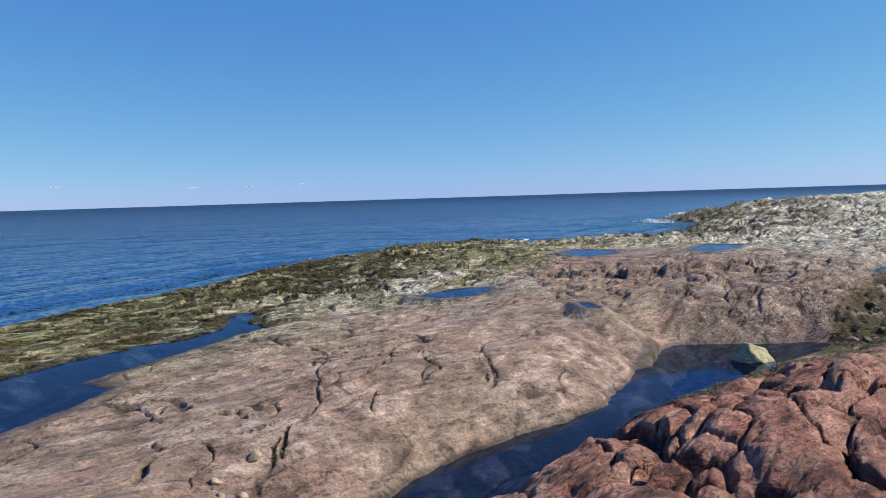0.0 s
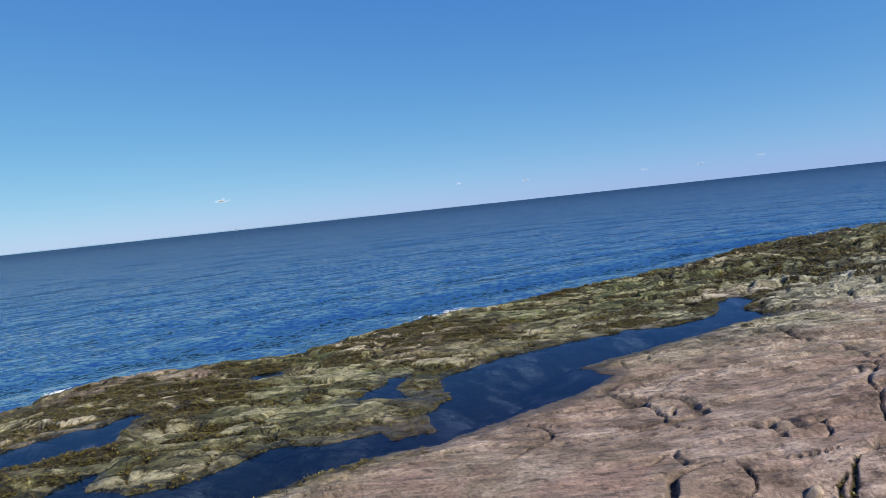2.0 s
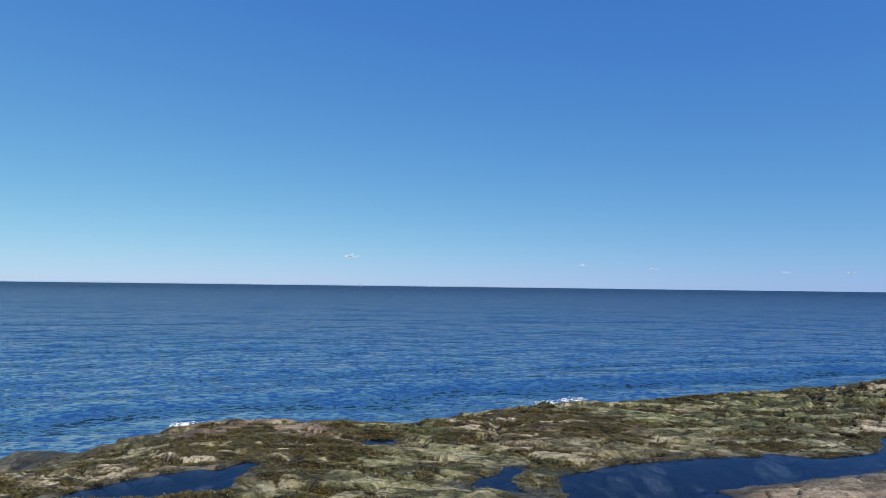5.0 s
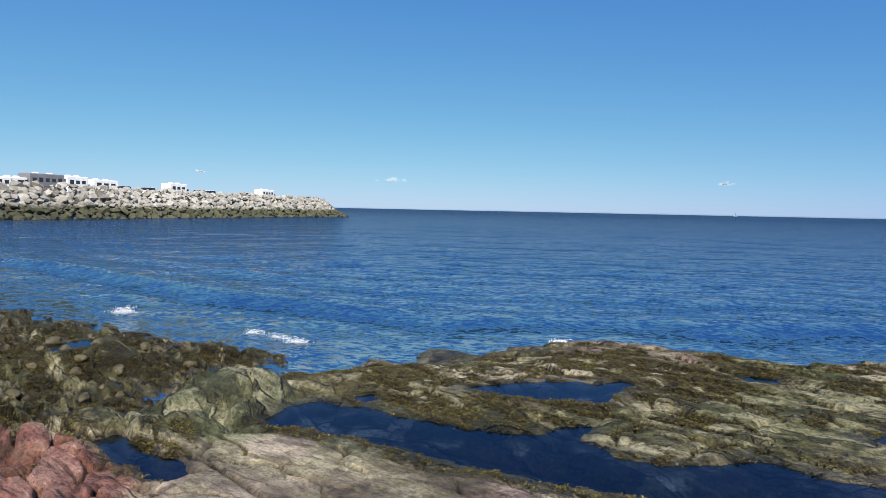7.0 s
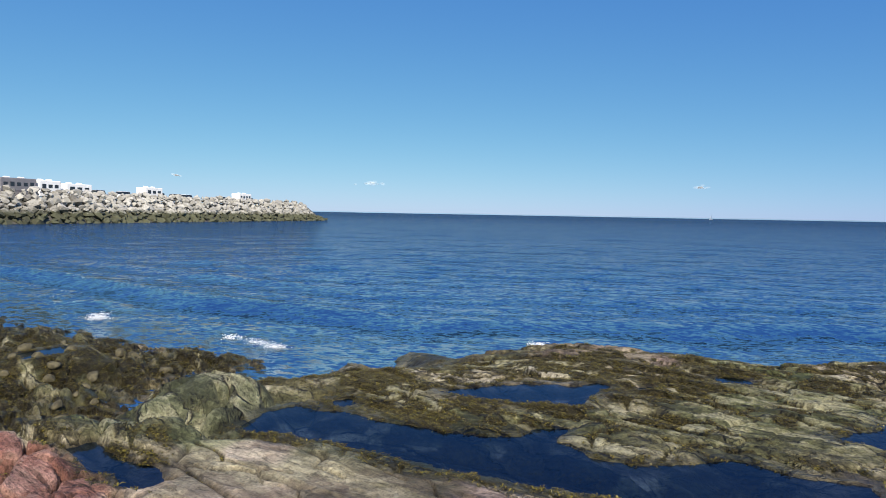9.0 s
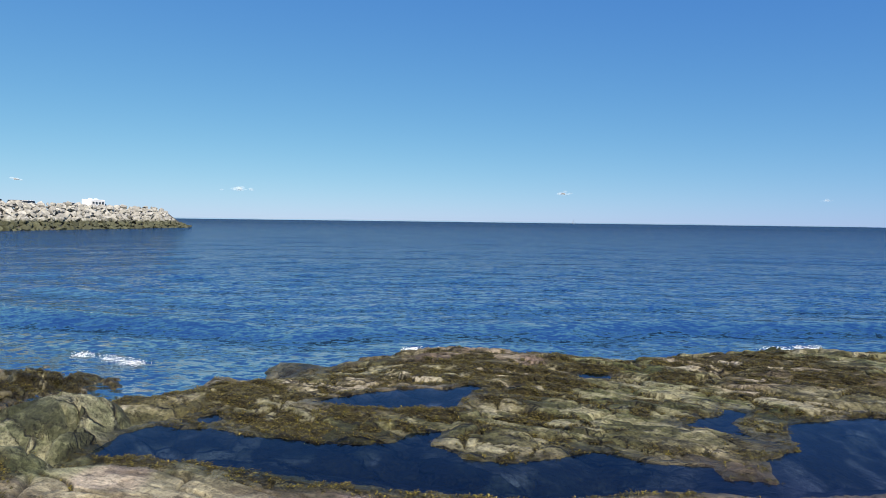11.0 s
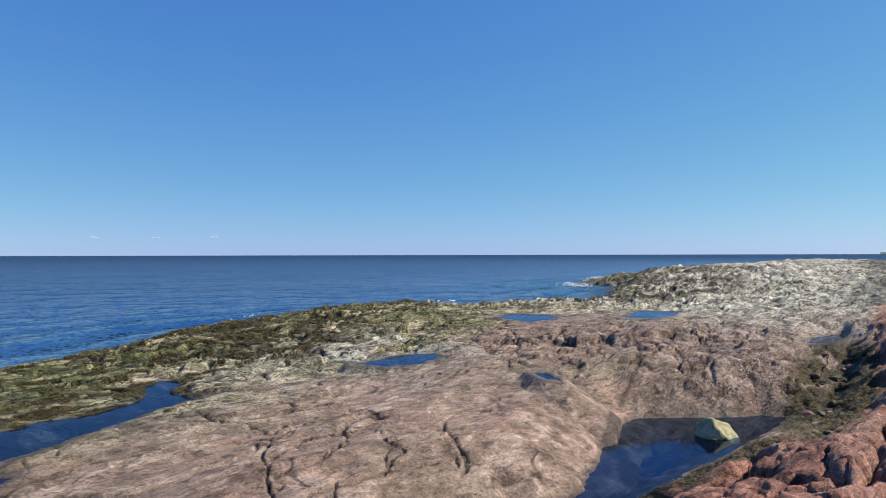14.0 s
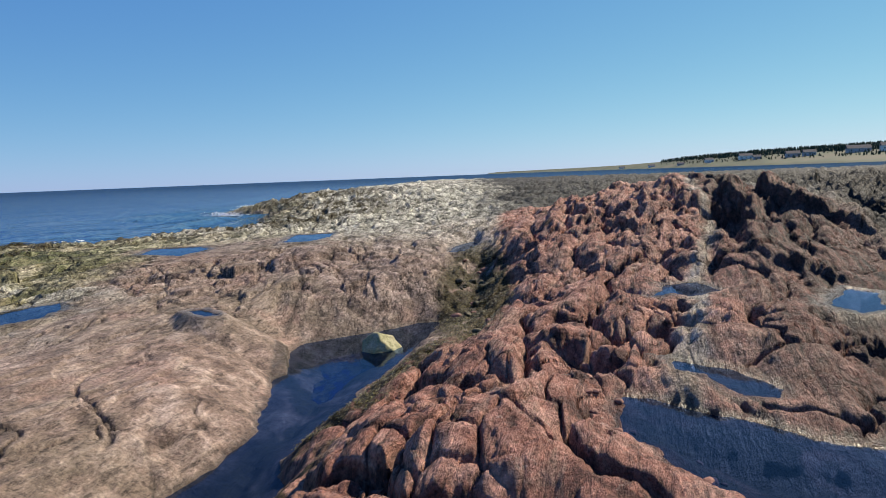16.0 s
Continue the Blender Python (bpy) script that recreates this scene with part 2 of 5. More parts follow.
def shore(x, y):
    """Height of the rock over the plan, and what covers it."""
    out = {}
    # wavy plan, so that no outline is ruled
    wx, wy = x + 0.10 * fbm(x * 1.3, y * 1.3, 3, 1), y + 0.10 * fbm(x * 1.3, y * 1.3, 3, 2)
    wild = 0.25 + 1.2 * smooth(25, 60, np.hypot(x, y))
    big_x, big_y = x + wild * fbm(x * 0.25, y * 0.25, 3, 3), y + wild * fbm(x * 0.25, y * 0.25, 3, 4)
    land = inside(COAST, big_x, big_y) + 0.16 * fbm(x * 0.9, y * 0.9, 3, 5)
    u, v = 0.47 * wx + 0.883 * wy, 0.883 * wx - 0.47 * wy      # along and across the layers of the rock
    z = np.interp(land, [-60, -8, -3, -0.8, 0, 0.7, 1.8, 4, 300], [-9, -2.6, -1.2, -0.35, -0.02, 0.26, 0.46, 0.66, 0.72])
    inland = smooth(0.5, 6, land)
    z += 0.42 * smooth(8.5, 19, y) * inland
    z += 0.55 * smooth(26, 60, y) * smooth(2, 14, land)
    z += 0.42 * hump(x, y, -0.1, -0.6, 3.0, 2.6, 0)
    z += 0.25 * smooth(2, 8, x) * inland * (1 - smooth(8, 20, y))
    z -= 0.38 * smooth(-3.9, -5.4, y + 0.25 * (x + 8)) * smooth(-5.6, -7.2, x)
    # the long pink slab, higher along its spine
    z += 0.10 * hump(x, y, -4.2, 7.0, 4.5, 1.5, 12) - 0.10 * hump(x, y, -4.4, 3.6, 2.0, 1.6, 0)
    z += 0.16 * hump(x, y, -1.5, 14.6, 2.2, 1.3)
    # the red ridge beside the pool, its hill, and the ridge beyond
    z += 0.22 * hump(x, y, -0.2, 5.0, 1.3, 0.6) + 0.16 * hump(x, y, 0.4, 6.6, 1.2, 0.5) + 0.10 * hump(x, y, 0.9, 8.1, 0.8, 0.5)
    z += 1.15 * hump(x, y, 9.6, 20.3, 4.5, 2.6, -30) + 0.62 * hump(x, y, 8.6, 14.0, 3.0, 1.5, -30) + 0.25 * hump(x, y, 6.2, 10.4, 2.5, 1.2, -30)
    z += 0.30 * hump(x, y, 2.5, 5.9, 2.2, 1.3) + 0.12 * hump(x, y, 4.6, 9.0, 2.0, 1.2)
    z += 0.25 * hump(x, y, 4.9, 14.8, 3.0, 1.0)
    z -= 0.55 * hump(x, y, 1.95, 13.3, 2.5, 0.42, -15)
    z -= 0.75 * hump(x, y, 7.3, 13.2, 0.9, 0.55, -25)
    # humps on the seaward side
    z += 0.20 * hump(x, y, -9.3, -2.9, 0.7, 0.9, 70)
    z += 0.62 * hump(x, y, -13.3, -2.7, 1.2, 0.35, -50)
    z += 0.12 * hump(x, y, -11.6, 0.6, 1.6, 0.9, 0) + 0.06 * hump(x, y, -11.9, 4.6, 1.5, 0.8, 0) + 0.08 * hump(x, y, -12.6, 8.8, 2.4, 1.0, 0)
    z += 0.08 * hump(x, y, -12.4, -5.6, 1.2, 0.6, -27)
    z += 0.20 * hump(x, y, -13.6, 17.5, 3.0, 1.2, 5) + 0.15 * hump(x, y, -11.8, 23, 2.5, 1.5, 30)
    z += 0.06 * hump(x, y, -10.5, -10.5, 2.0, 1.4, 0) - 0.06 * hump(x, y, -12.6, -8.0, 1.6, 1.0, 30)
    z += 0.35 * hump(x, y, 2.0, 47, 9, 5, -10) + 0.3 * hump(x, y, 3, 60, 8, 5, 0)
    # black rocks beyond the red hill
    beyond = smooth(-0.8, 0.6, x - 4.6 - 0.60 * (y - 4.2)) * smooth(3, 6, y) * smooth(60, 40, y)
    z += 0.62 * hump(x, y, 17.5, 20.5, 6.5, 3.2, -40)
    # what kind of rock
    red = np.maximum(smooth(-0.25, 0.25, inside(RED_ZONE, wx, wy)), smooth(-0.15, 0.15, inside(RED_LEFT, wx, wy)))
    slab_left = smooth(-0.15, 0.2, inside(SLAB_LEFT, wx, wy)) * (1 - red)
    shore_zone = (1 - smooth(5.6, 7.6, land + 0.6 * fbm(x * 0.5, y * 0.5, 2, 8) - 0.42 * np.clip(y - 6, 0, 8))) * (1 - red) * (1 - slab_left)
    pale = smooth(15, 25, y + 3 * fbm(x * 0.2, y * 0.2, 3, 9) + 0.5 * x) * (1 - red)
    cobble = smooth(-5.2, -6.2, y + 0.2 * x * 0 + 0.35 * (x + 9)) * (1 - red) * (1 - slab_left)
    slab = np.clip(1 - red - shore_zone - pale - cobble, 0, 1)
    # broad unevenness
    z += 0.10 * fbm(u * 0.22, v * 0.5, 3, 11) * inland
    q1, q2, qw, qlean = cells(u * 2.3 + 0.15 * fbm(x * 3, y * 3, 2, 92), v * 5.0 + 0.15 * fbm(x * 3, y * 3, 2, 93), 8)
    r1, r2, rw, rlean = cells(u * 5.5, v * 12.0, 10)
    chip = 0.5 * (rw - 0.5) + rlean - 0.5 * np.exp(-((r2 - r1) / 0.1) ** 2)
    slice_ = 0.5 * (qw - 0.5) + 1.1 * qlean - 0.6 * np.exp(-((q2 - q1) / 0.08) ** 2)
    # red rock: rounded masses with clefts between, stepping up the hill in benches
    f1, f2, who, lean = cells(u * 0.50 + 0.45 * fbm(x * 0.8, y * 0.8, 4, 12), v * 1.05 + 0.45 * fbm(x * 0.8, y * 0.8, 4, 14), 1)
    g1, g2, gwho, glean = cells(u * 1.7 + 3 + 0.25 * fbm(x * 1.5, y * 1.5, 2, 45), v * 3.4 + 0.25 * fbm(x * 1.5, y * 1.5, 2, 46), 2)
    hill = smooth(1.15, 1.7, z)
    bx, by = x + 0.10 * fbm(x * 1.5, y * 1.5, 2, 66), y + 0.10 * fbm(x * 1.5, y * 1.5, 2, 67)
    left_zone = smooth(-2.0, -3.0, x)
    n1, n2, nwho, nlean = cells(0.47 * bx * 2.0 + 0.883 * by * 2.0, (0.883 * bx - 0.47 * by) * 2.9, 9)
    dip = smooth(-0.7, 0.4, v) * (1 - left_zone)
    columns = np.abs(fbm(u * 0.35, v * 2.0, 3, 91))
    phase = 0.7 * fbm(u * 0.25, v * 0.9, 3, 47) + 0.6 * (who - 0.5) - 0.55 * columns
    level = z / 0.48 + phase
    bench = (np.floor(level) + smooth(0.45, 0.95, level - np.floor(level)) - phase) * 0.48
    flute = fbm(u * 0.30, v * 2.4, 3, 13)
    pillow = 1 - (1 - np.clip((f2 - f1) / 0.8, 0, 1)) ** 2.4
    bulge = 1 - (1 - np.clip((g2 - g1) / 0.8, 0, 1)) ** 2.4
    lump = bulge - 0.6 + 0.5 * (gwho - 0.5) + 0.6 * glean
    knob = pillow - 0.6 + 0.5 * (who - 0.5) + 0.6 * lean
    split_here = smooth(0.40, 0.62, vnoise(x * 1.1, y * 1.1, 48))
    z = z + red * (1 - left_zone) * (0.85 * hill * (1 - 0.5 * dip) * (bench - z) + (0.21 - 0.05 * hill) * (1 - 0.8 * dip) * knob * (1 - 0.7 * hump(x, y, 1.5, 4.7, 1.0, 0.9, 0)) + (0.01 + (0.02 + 0.035 * hill) * split_here) * lump + (0.065 - 0.02 * dip) * fbm(u * 0.7, v * 1.9, 6, 58, 0.62)
                   - (0.20 * np.exp(-((f2 - f1) / 0.035) ** 2) + 0.08 * split_here * np.exp(-((g2 - g1) / 0.05) ** 2)) * (1 - 0.6 * dip)
                   + (0.08 + 0.08 * hill) * (0.3 - np.abs(flute)))
    # dipping beds: each rib steep on the side away from the sun's quarter, long on the other
    for pitch, high, seed in ((0.62, 0.50, 71), (1.9, 0.12, 73), (5.5, 0.045, 75)):
        at = v * pitch + 0.9 * fbm(u * 0.22, v * 0.4, 3, seed)
        f = at - np.floor(at)
        rib = (1 - f) ** 1.3 * smooth(0.0, 0.14, f) - 0.42
        z += red * (0.10 + 0.90 * dip) * (0.35 + 0.65 * hill if pitch < 1 else 0.6 + 0.4 * hill) * high * rib * (0.45 + 0.9 * vnoise(x * 0.5, y * 0.5, seed + 1)) * (1 - left_zone)
    stone_top = 1 - (1 - np.clip((n2 - n1) / 0.28, 0, 1)) ** 2.5
    z += red * left_zone * (0.10 * (nwho - 0.5) + 0.07 * nlean + 0.08 * (stone_top - 0.7) - 0.20 * np.exp(-((n2 - n1) / 0.09) ** 2) - 0.04 + 0.04 * fbm(u * 2, v * 4, 4, 59))
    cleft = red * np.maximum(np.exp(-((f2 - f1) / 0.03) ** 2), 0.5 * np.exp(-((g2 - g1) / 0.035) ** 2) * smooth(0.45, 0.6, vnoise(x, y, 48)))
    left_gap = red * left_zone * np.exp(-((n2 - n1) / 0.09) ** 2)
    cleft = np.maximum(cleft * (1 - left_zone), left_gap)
    # far rock, in pale rounded heaps
    f1b, f2b, whob, leanb = cells(u * 0.42 + 0.4 * fbm(x * 0.4, y * 0.4, 3, 49), v * 0.75 + 0.4 * fbm(x * 0.4, y * 0.4, 3, 50), 3)
    heap = (1 - np.exp(-(f2b - f1b) / 0.18)) - 0.6 + 0.7 * (whob - 0.5) + 0.6 * leanb
    far_rock = pale * smooth(18, 34, y) * smooth(0.5, 4, land)
    z += beyond * (1 - red) * (0.40 * heap + 0.16 * lump) + far_rock * 0.24 * heap + pale * (0.05 * lump + 0.12 * knob - 0.08 * np.exp(-((f2 - f1) / 0.05) ** 2))
    # slab: low ledges stepping along the layers, and cracks
    ledge = fbm(u * 0.22, v * 1.3, 4, 15) * 3.2 + 0.5 * v
    step = np.floor(ledge) + smooth(0.82, 1.0, ledge - np.floor(ledge)) - ledge
    broken = smooth(9.5, 13.5, y + 0.3 * x)
    any_slab = np.clip(slab + slab_left, 0, 1)
    z += any_slab * ((0.045 + 0.05 * broken) * (1 - 0.7 * slab_left) * step * smooth(0.3, 0.6, vnoise(x * 0.45, y * 0.45, 30)) + 0.010 * fbm(u * 1.2, v * 8, 3, 16))
    k1, k2, kw, klean = cells(u * 0.60 + 0.45 * fbm(x * 1.2, y * 1.2, 3, 17), v * 1.15 + 0.45 * fbm(x * 1.2, y * 1.2, 3, 18), 4)
    line = np.abs(fbm(u * 0.22, v * 0.8, 2, 36))
    some = smooth(0.45, 0.65, vnoise(x * 0.6, y * 0.6, 19))
    crack = np.maximum.reduce([np.exp(-((k2 - k1) / 0.022) ** 2) * smooth(0.40, 0.55, vnoise(x * 0.9, y * 0.9, 33)),
                               smooth(0.020, 0.006, line) * some])
    ragged = 0.07 * fbm(x * 2.6, y * 2.6, 3, 51)
    joint = np.zeros_like(z)
    for wide, line in JOINTS:
        jx, jy = zip(*line)
        m = (x > min(jx) - 0.4) & (x < max(jx) + 0.4) & (y > min(jy) - 0.4) & (y < max(jy) + 0.4)
        if m.any():
            joint[m] = np.maximum(joint[m], np.exp(-(off_line(line, x[m] + ragged[m], y[m] + ragged[m]) / (0.46 * wide)) ** 2))
    z += any_slab * (0.03 * (kw - 0.5) * (1 + 2 * broken) + 0.04 * klean * (0.4 + broken) - 0.055 * crack) - 0.045 * joint
    h1, h2, hw, hlean = cells(u * 1.1 + 0.4 * fbm(x * 1.5, y * 1.5, 2, 38), v * 2.0 + 0.3 * fbm(x * 1.5, y * 1.5, 2, 52), 5)
    block = (1 - np.exp(-(h2 - h1) / 0.035)) - 0.8 + 0.7 * (hw - 0.5) + 0.8 * hlean
    z += slab * broken * 0.13 * block
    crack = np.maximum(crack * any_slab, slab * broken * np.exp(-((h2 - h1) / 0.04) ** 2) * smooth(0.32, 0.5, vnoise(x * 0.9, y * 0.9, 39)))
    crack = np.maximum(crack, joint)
    # seaward rock: broken tilted plates with gaps where the weed grows
    p1, p2, pw, plean = cells(u * 0.9 + 0.35 * fbm(x * 2, y * 2, 2, 20), v * 2.5 + 0.35 * fbm(x * 2, y * 2, 2, 21), 6)
    gap = np.exp(-((p2 - p1) / 0.08) ** 2)
    z += shore_zone * smooth(-0.6, 0.4, land) * (0.11 * (pw - 0.5) + 0.10 * plean - 0.10 * gap + 0.050 * (qw - 0.5) + 0.04 * qlean - 0.035 * np.exp(-((q2 - q1) / 0.07) ** 2))
    some_slab = smooth(0.42, 0.6, vnoise(x * 0.55, y * 0.55, 94))
    z += chip * (0.008 * red + 0.016 * shore_zone + 0.010 * pale + 0.002 * slab) + slice_ * (0.020 * red + 0.025 * pale + slab * (0.005 + 0.05 * some_slab * broken))
    # smooth green lobes at the end of the long pool
    for cx, cy, along, across, top in ((-7.90, -3.62, 0.72, 0.66, 0.90), (-7.40, -3.05, 0.40, 0.34, 0.80), (-6.65, -3.45, 0.60, 0.30, 0.80), (-8.55, -4.35, 0.5, 0.4, 0.62), (-7.45, -3.95, 0.42, 0.36, 0.78)):
        a = radians(39)
        p, q = -(wx - cx) * math.sin(a) + (wy - cy) * math.cos(a), (wx - cx) * math.cos(a) + (wy - cy) * math.sin(a)
        dome = top - 0.5 * (1 - np.sqrt(np.clip(1 - (p / along) ** 2 - (q / across) ** 2, 0, 1))) + 0.05 * fbm(u * 1.2, v * 2.4, 3, 55) + 0.07 * (nwho - 0.5) + 0.06 * nlean - 0.10 * np.exp(-((n2 - n1) / 0.05) ** 2) * smooth(0.4, 0.6, vnoise(x * 1.5, y * 1.5, 57))
        z = np.where((p / along) ** 2 + (q / across) ** 2 < 1, np.maximum(z, dome), z)
    # rounded stones on the headland
    c1, c2, cw, clean = cells(x * 2.6 + 0.3 * fbm(x * 1.3, y * 1.3, 2, 34), y * 2.6 + 0.3 * fbm(x * 1.3, y * 1.3, 2, 35), 7)
    z += cobble * (0.25 + 0.75 * smooth(0.8, 2.5, land)) * (0.09 * (1 - np.exp(-(c2 - c1) / 0.15)) - 0.05 + 0.07 * (cw - 0.5) + 0.07 * clean + 0.03 * (qw - 0.5) + 0.03 * qlean)
    # the seaward ledges lie low and nearly level between the pools
    low = shore_zone * smooth(-13.4, -11.4, x) * smooth(11, 8, y) * smooth(-4.0, -2.6, y) * (1 - smooth(0.2, 0.6, hump(x, y, -7.5, -3.6, 0.8, 0.9, 39)))
    z += low * 0.5 * (np.minimum(0.64, 0.18 + 0.23 * np.clip(land, 0, 9)) - z)
    # pools
    wet, bank = np.zeros_like(z), np.full(z.shape, 9.0)
    for level, depth, width, outline in POOLS.values():
        ox, oy = zip(*outline)
        m = (x > min(ox) - width - 0.6) & (x < max(ox) + width + 0.6) & (y > min(oy) - width - 0.6) & (y < max(oy) + width + 0.6)
        if not m.any():
            continue
        s = -inside(outline, x[m], y[m]) + 0.05 * fbm(x[m] * 4, y[m] * 4, 3, 23)
        rough = z[m]
        t = np.clip(s / width, 0, 1)
        ease = t * t if width > 2 else 1 - (1 - t) ** 2
        bed = level - depth * smooth(0, 3.0 * depth, -s) - 0.3 * np.clip(-s, 0, 0.05) + 0.06 * fbm(x[m] * 2.2, y[m] * 2.2, 3, 24) * smooth(0, 0.3, -s)
        rim = level + 0.015 - 0.7 * np.clip(s - 0.12, 0, None)
        dry = np.maximum(np.where(s > width, rough, level + np.maximum(rough - level, 0.0) * ease), rim)
        dry = np.where((rough < level) & (s <= width), np.maximum(rough, rim), dry)
        z[m] = np.where(s > 0, dry, bed)
        wet[m] = np.maximum(wet[m], smooth(0.06, 0.015, z[m] - level) * smooth(0.35, 0.0, s))
        bank[m] = np.minimum(bank[m], s)
    # grain
    z += (0.006 + 0.006 * shore_zone) * fbm(x * 5, y * 5, 4, 25) + 0.004 * fbm(u * 5, v * 25, 2, 26) * (1 - cobble)
    tide = smooth(0.42, 0.15, z + 0.15 * fbm(x, y, 2, 27)) * smooth(12, 2, land)
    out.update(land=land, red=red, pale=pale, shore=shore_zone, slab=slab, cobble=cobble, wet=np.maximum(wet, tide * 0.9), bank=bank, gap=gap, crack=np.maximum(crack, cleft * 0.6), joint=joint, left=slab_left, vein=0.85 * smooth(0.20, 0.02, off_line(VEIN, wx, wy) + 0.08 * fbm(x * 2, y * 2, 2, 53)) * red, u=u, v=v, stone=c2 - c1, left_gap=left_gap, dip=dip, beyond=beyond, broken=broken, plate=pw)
    return z, out


# ---------------------------------------------------------------- materials
def material(name, rough=0.8):
    m = bpy.data.materials.new(name)
    m.use_nodes = True
    return m, m.node_tree, m.node_tree.nodes["Principled BSDF"]


def node(nt, kind, **inputs):
    n = nt.nodes.new(kind)
    for key, value in inputs.items():
        n.inputs[key.replace("_", " ")].default_value = value
    return n


def position(nt, stretch=None, turn=0.0):
    """World position, if asked turned and stretched."""
    g = nt.nodes.new("ShaderNodeNewGeometry")
    if stretch is None:
        return g.outputs["Position"]
    rot = nt.nodes.new("ShaderNodeVectorRotate")
    rot.rotation_type = "Z_AXIS"
    rot.inputs["Angle"].default_value = radians(turn)
    nt.links.new(g.outputs["Position"], rot.inputs["Vector"])
    mul = nt.nodes.new("ShaderNodeVectorMath")
    mul.operation = "MULTIPLY"
    mul.inputs[1].default_value = stretch
    nt.links.new(rot.outputs[0], mul.inputs[0])
    return mul.outputs[0]


def noise_of(nt, where, scale, detail=4, rough=0.55):
    n = node(nt, "ShaderNodeTexNoise", Scale=scale, Detail=detail, Roughness=rough)
    nt.links.new(where, n.inputs["Vector"])
    return n.outputs["Fac"]


def ramp(nt, fac, *stops):
    r = nt.nodes.new("ShaderNodeValToRGB")
    el = r.color_ramp.elements
    while len(el) < len(stops):
        el.new(0.5)
    for e, (at, col) in zip(el, stops):
        e.position, e.color = at, (*col, 1)
    nt.links.new(fac, r.inputs[0])
    return r.outputs[0]


def mixed(nt, fac, a, b, blend="MIX"):
    m = nt.nodes.new("ShaderNodeMix")
    m.data_type, m.blend_type = "RGBA", blend
    for sock, value in ((m.inputs[0], fac), (m.inputs[6], a), (m.inputs[7], b)):
        if isinstance(value, (int, float)):
            sock.default_value = value
        elif isinstance(value, tuple):
            sock.default_value = (*value, 1)
        else:
            nt.links.new(value, sock)
    return m.outputs[2]


def attribute(nt, name):
    a = nt.nodes.new("ShaderNodeAttribute")
    a.attribute_name = name
    return a.outputs["Fac"]


def math_of(nt, op, a, b=0.0, c=None):
    m = nt.nodes.new("ShaderNodeMath")
    m.operation = op
    for sock, value in zip(m.inputs, (a, b, c)):
        if value is None:
            continue
        if isinstance(value, (int, float)):
            sock.default_value = value
        else:
            nt.links.new(value, sock)
    return m.outputs[0]


def bumped(nt, height, bsdf, strength=0.5, distance=0.02):
    b = node(nt, "ShaderNodeBump", Strength=strength, Distance=distance)
    nt.links.new(height, b.inputs["Height"])
    nt.links.new(b.outputs[0], bsdf.inputs["Normal"])


def blocks(nt, stretch, scale, warp=0.12, rough=2.5):
    """Broken plates in the plan: distance to the nearest joint, and a random number for each plate."""
    base = position(nt, stretch, 28)
    bend = node(nt, "ShaderNodeTexNoise", Scale=rough, Detail=4.0, Roughness=0.6)
    nt.links.new(position(nt), bend.inputs["Vector"])
    add = nt.nodes.new("ShaderNodeVectorMath")
    add.operation = "MULTIPLY_ADD"
    add.inputs[1].default_value = (warp * 2, warp * 2, 0)
    nt.links.new(bend.outputs["Color"], add.inputs[0])
    nt.links.new(base, add.inputs[2])
    found = []
    for feature, out in (("DISTANCE_TO_EDGE", "Distance"), ("F1", "Color")):
        t = nt.nodes.new("ShaderNodeTexVoronoi")
        t.voronoi_dimensions, t.feature = "2D", feature
        t.inputs["Scale"].default_value = scale
        nt.links.new(add.outputs[0], t.inputs["Vector"])
        found.append(t.outputs[out])
    parts = nt.nodes.new("ShaderNodeSeparateColor")
    nt.links.new(found[1], parts.inputs[0])
    return found[0], parts.outputs[0]


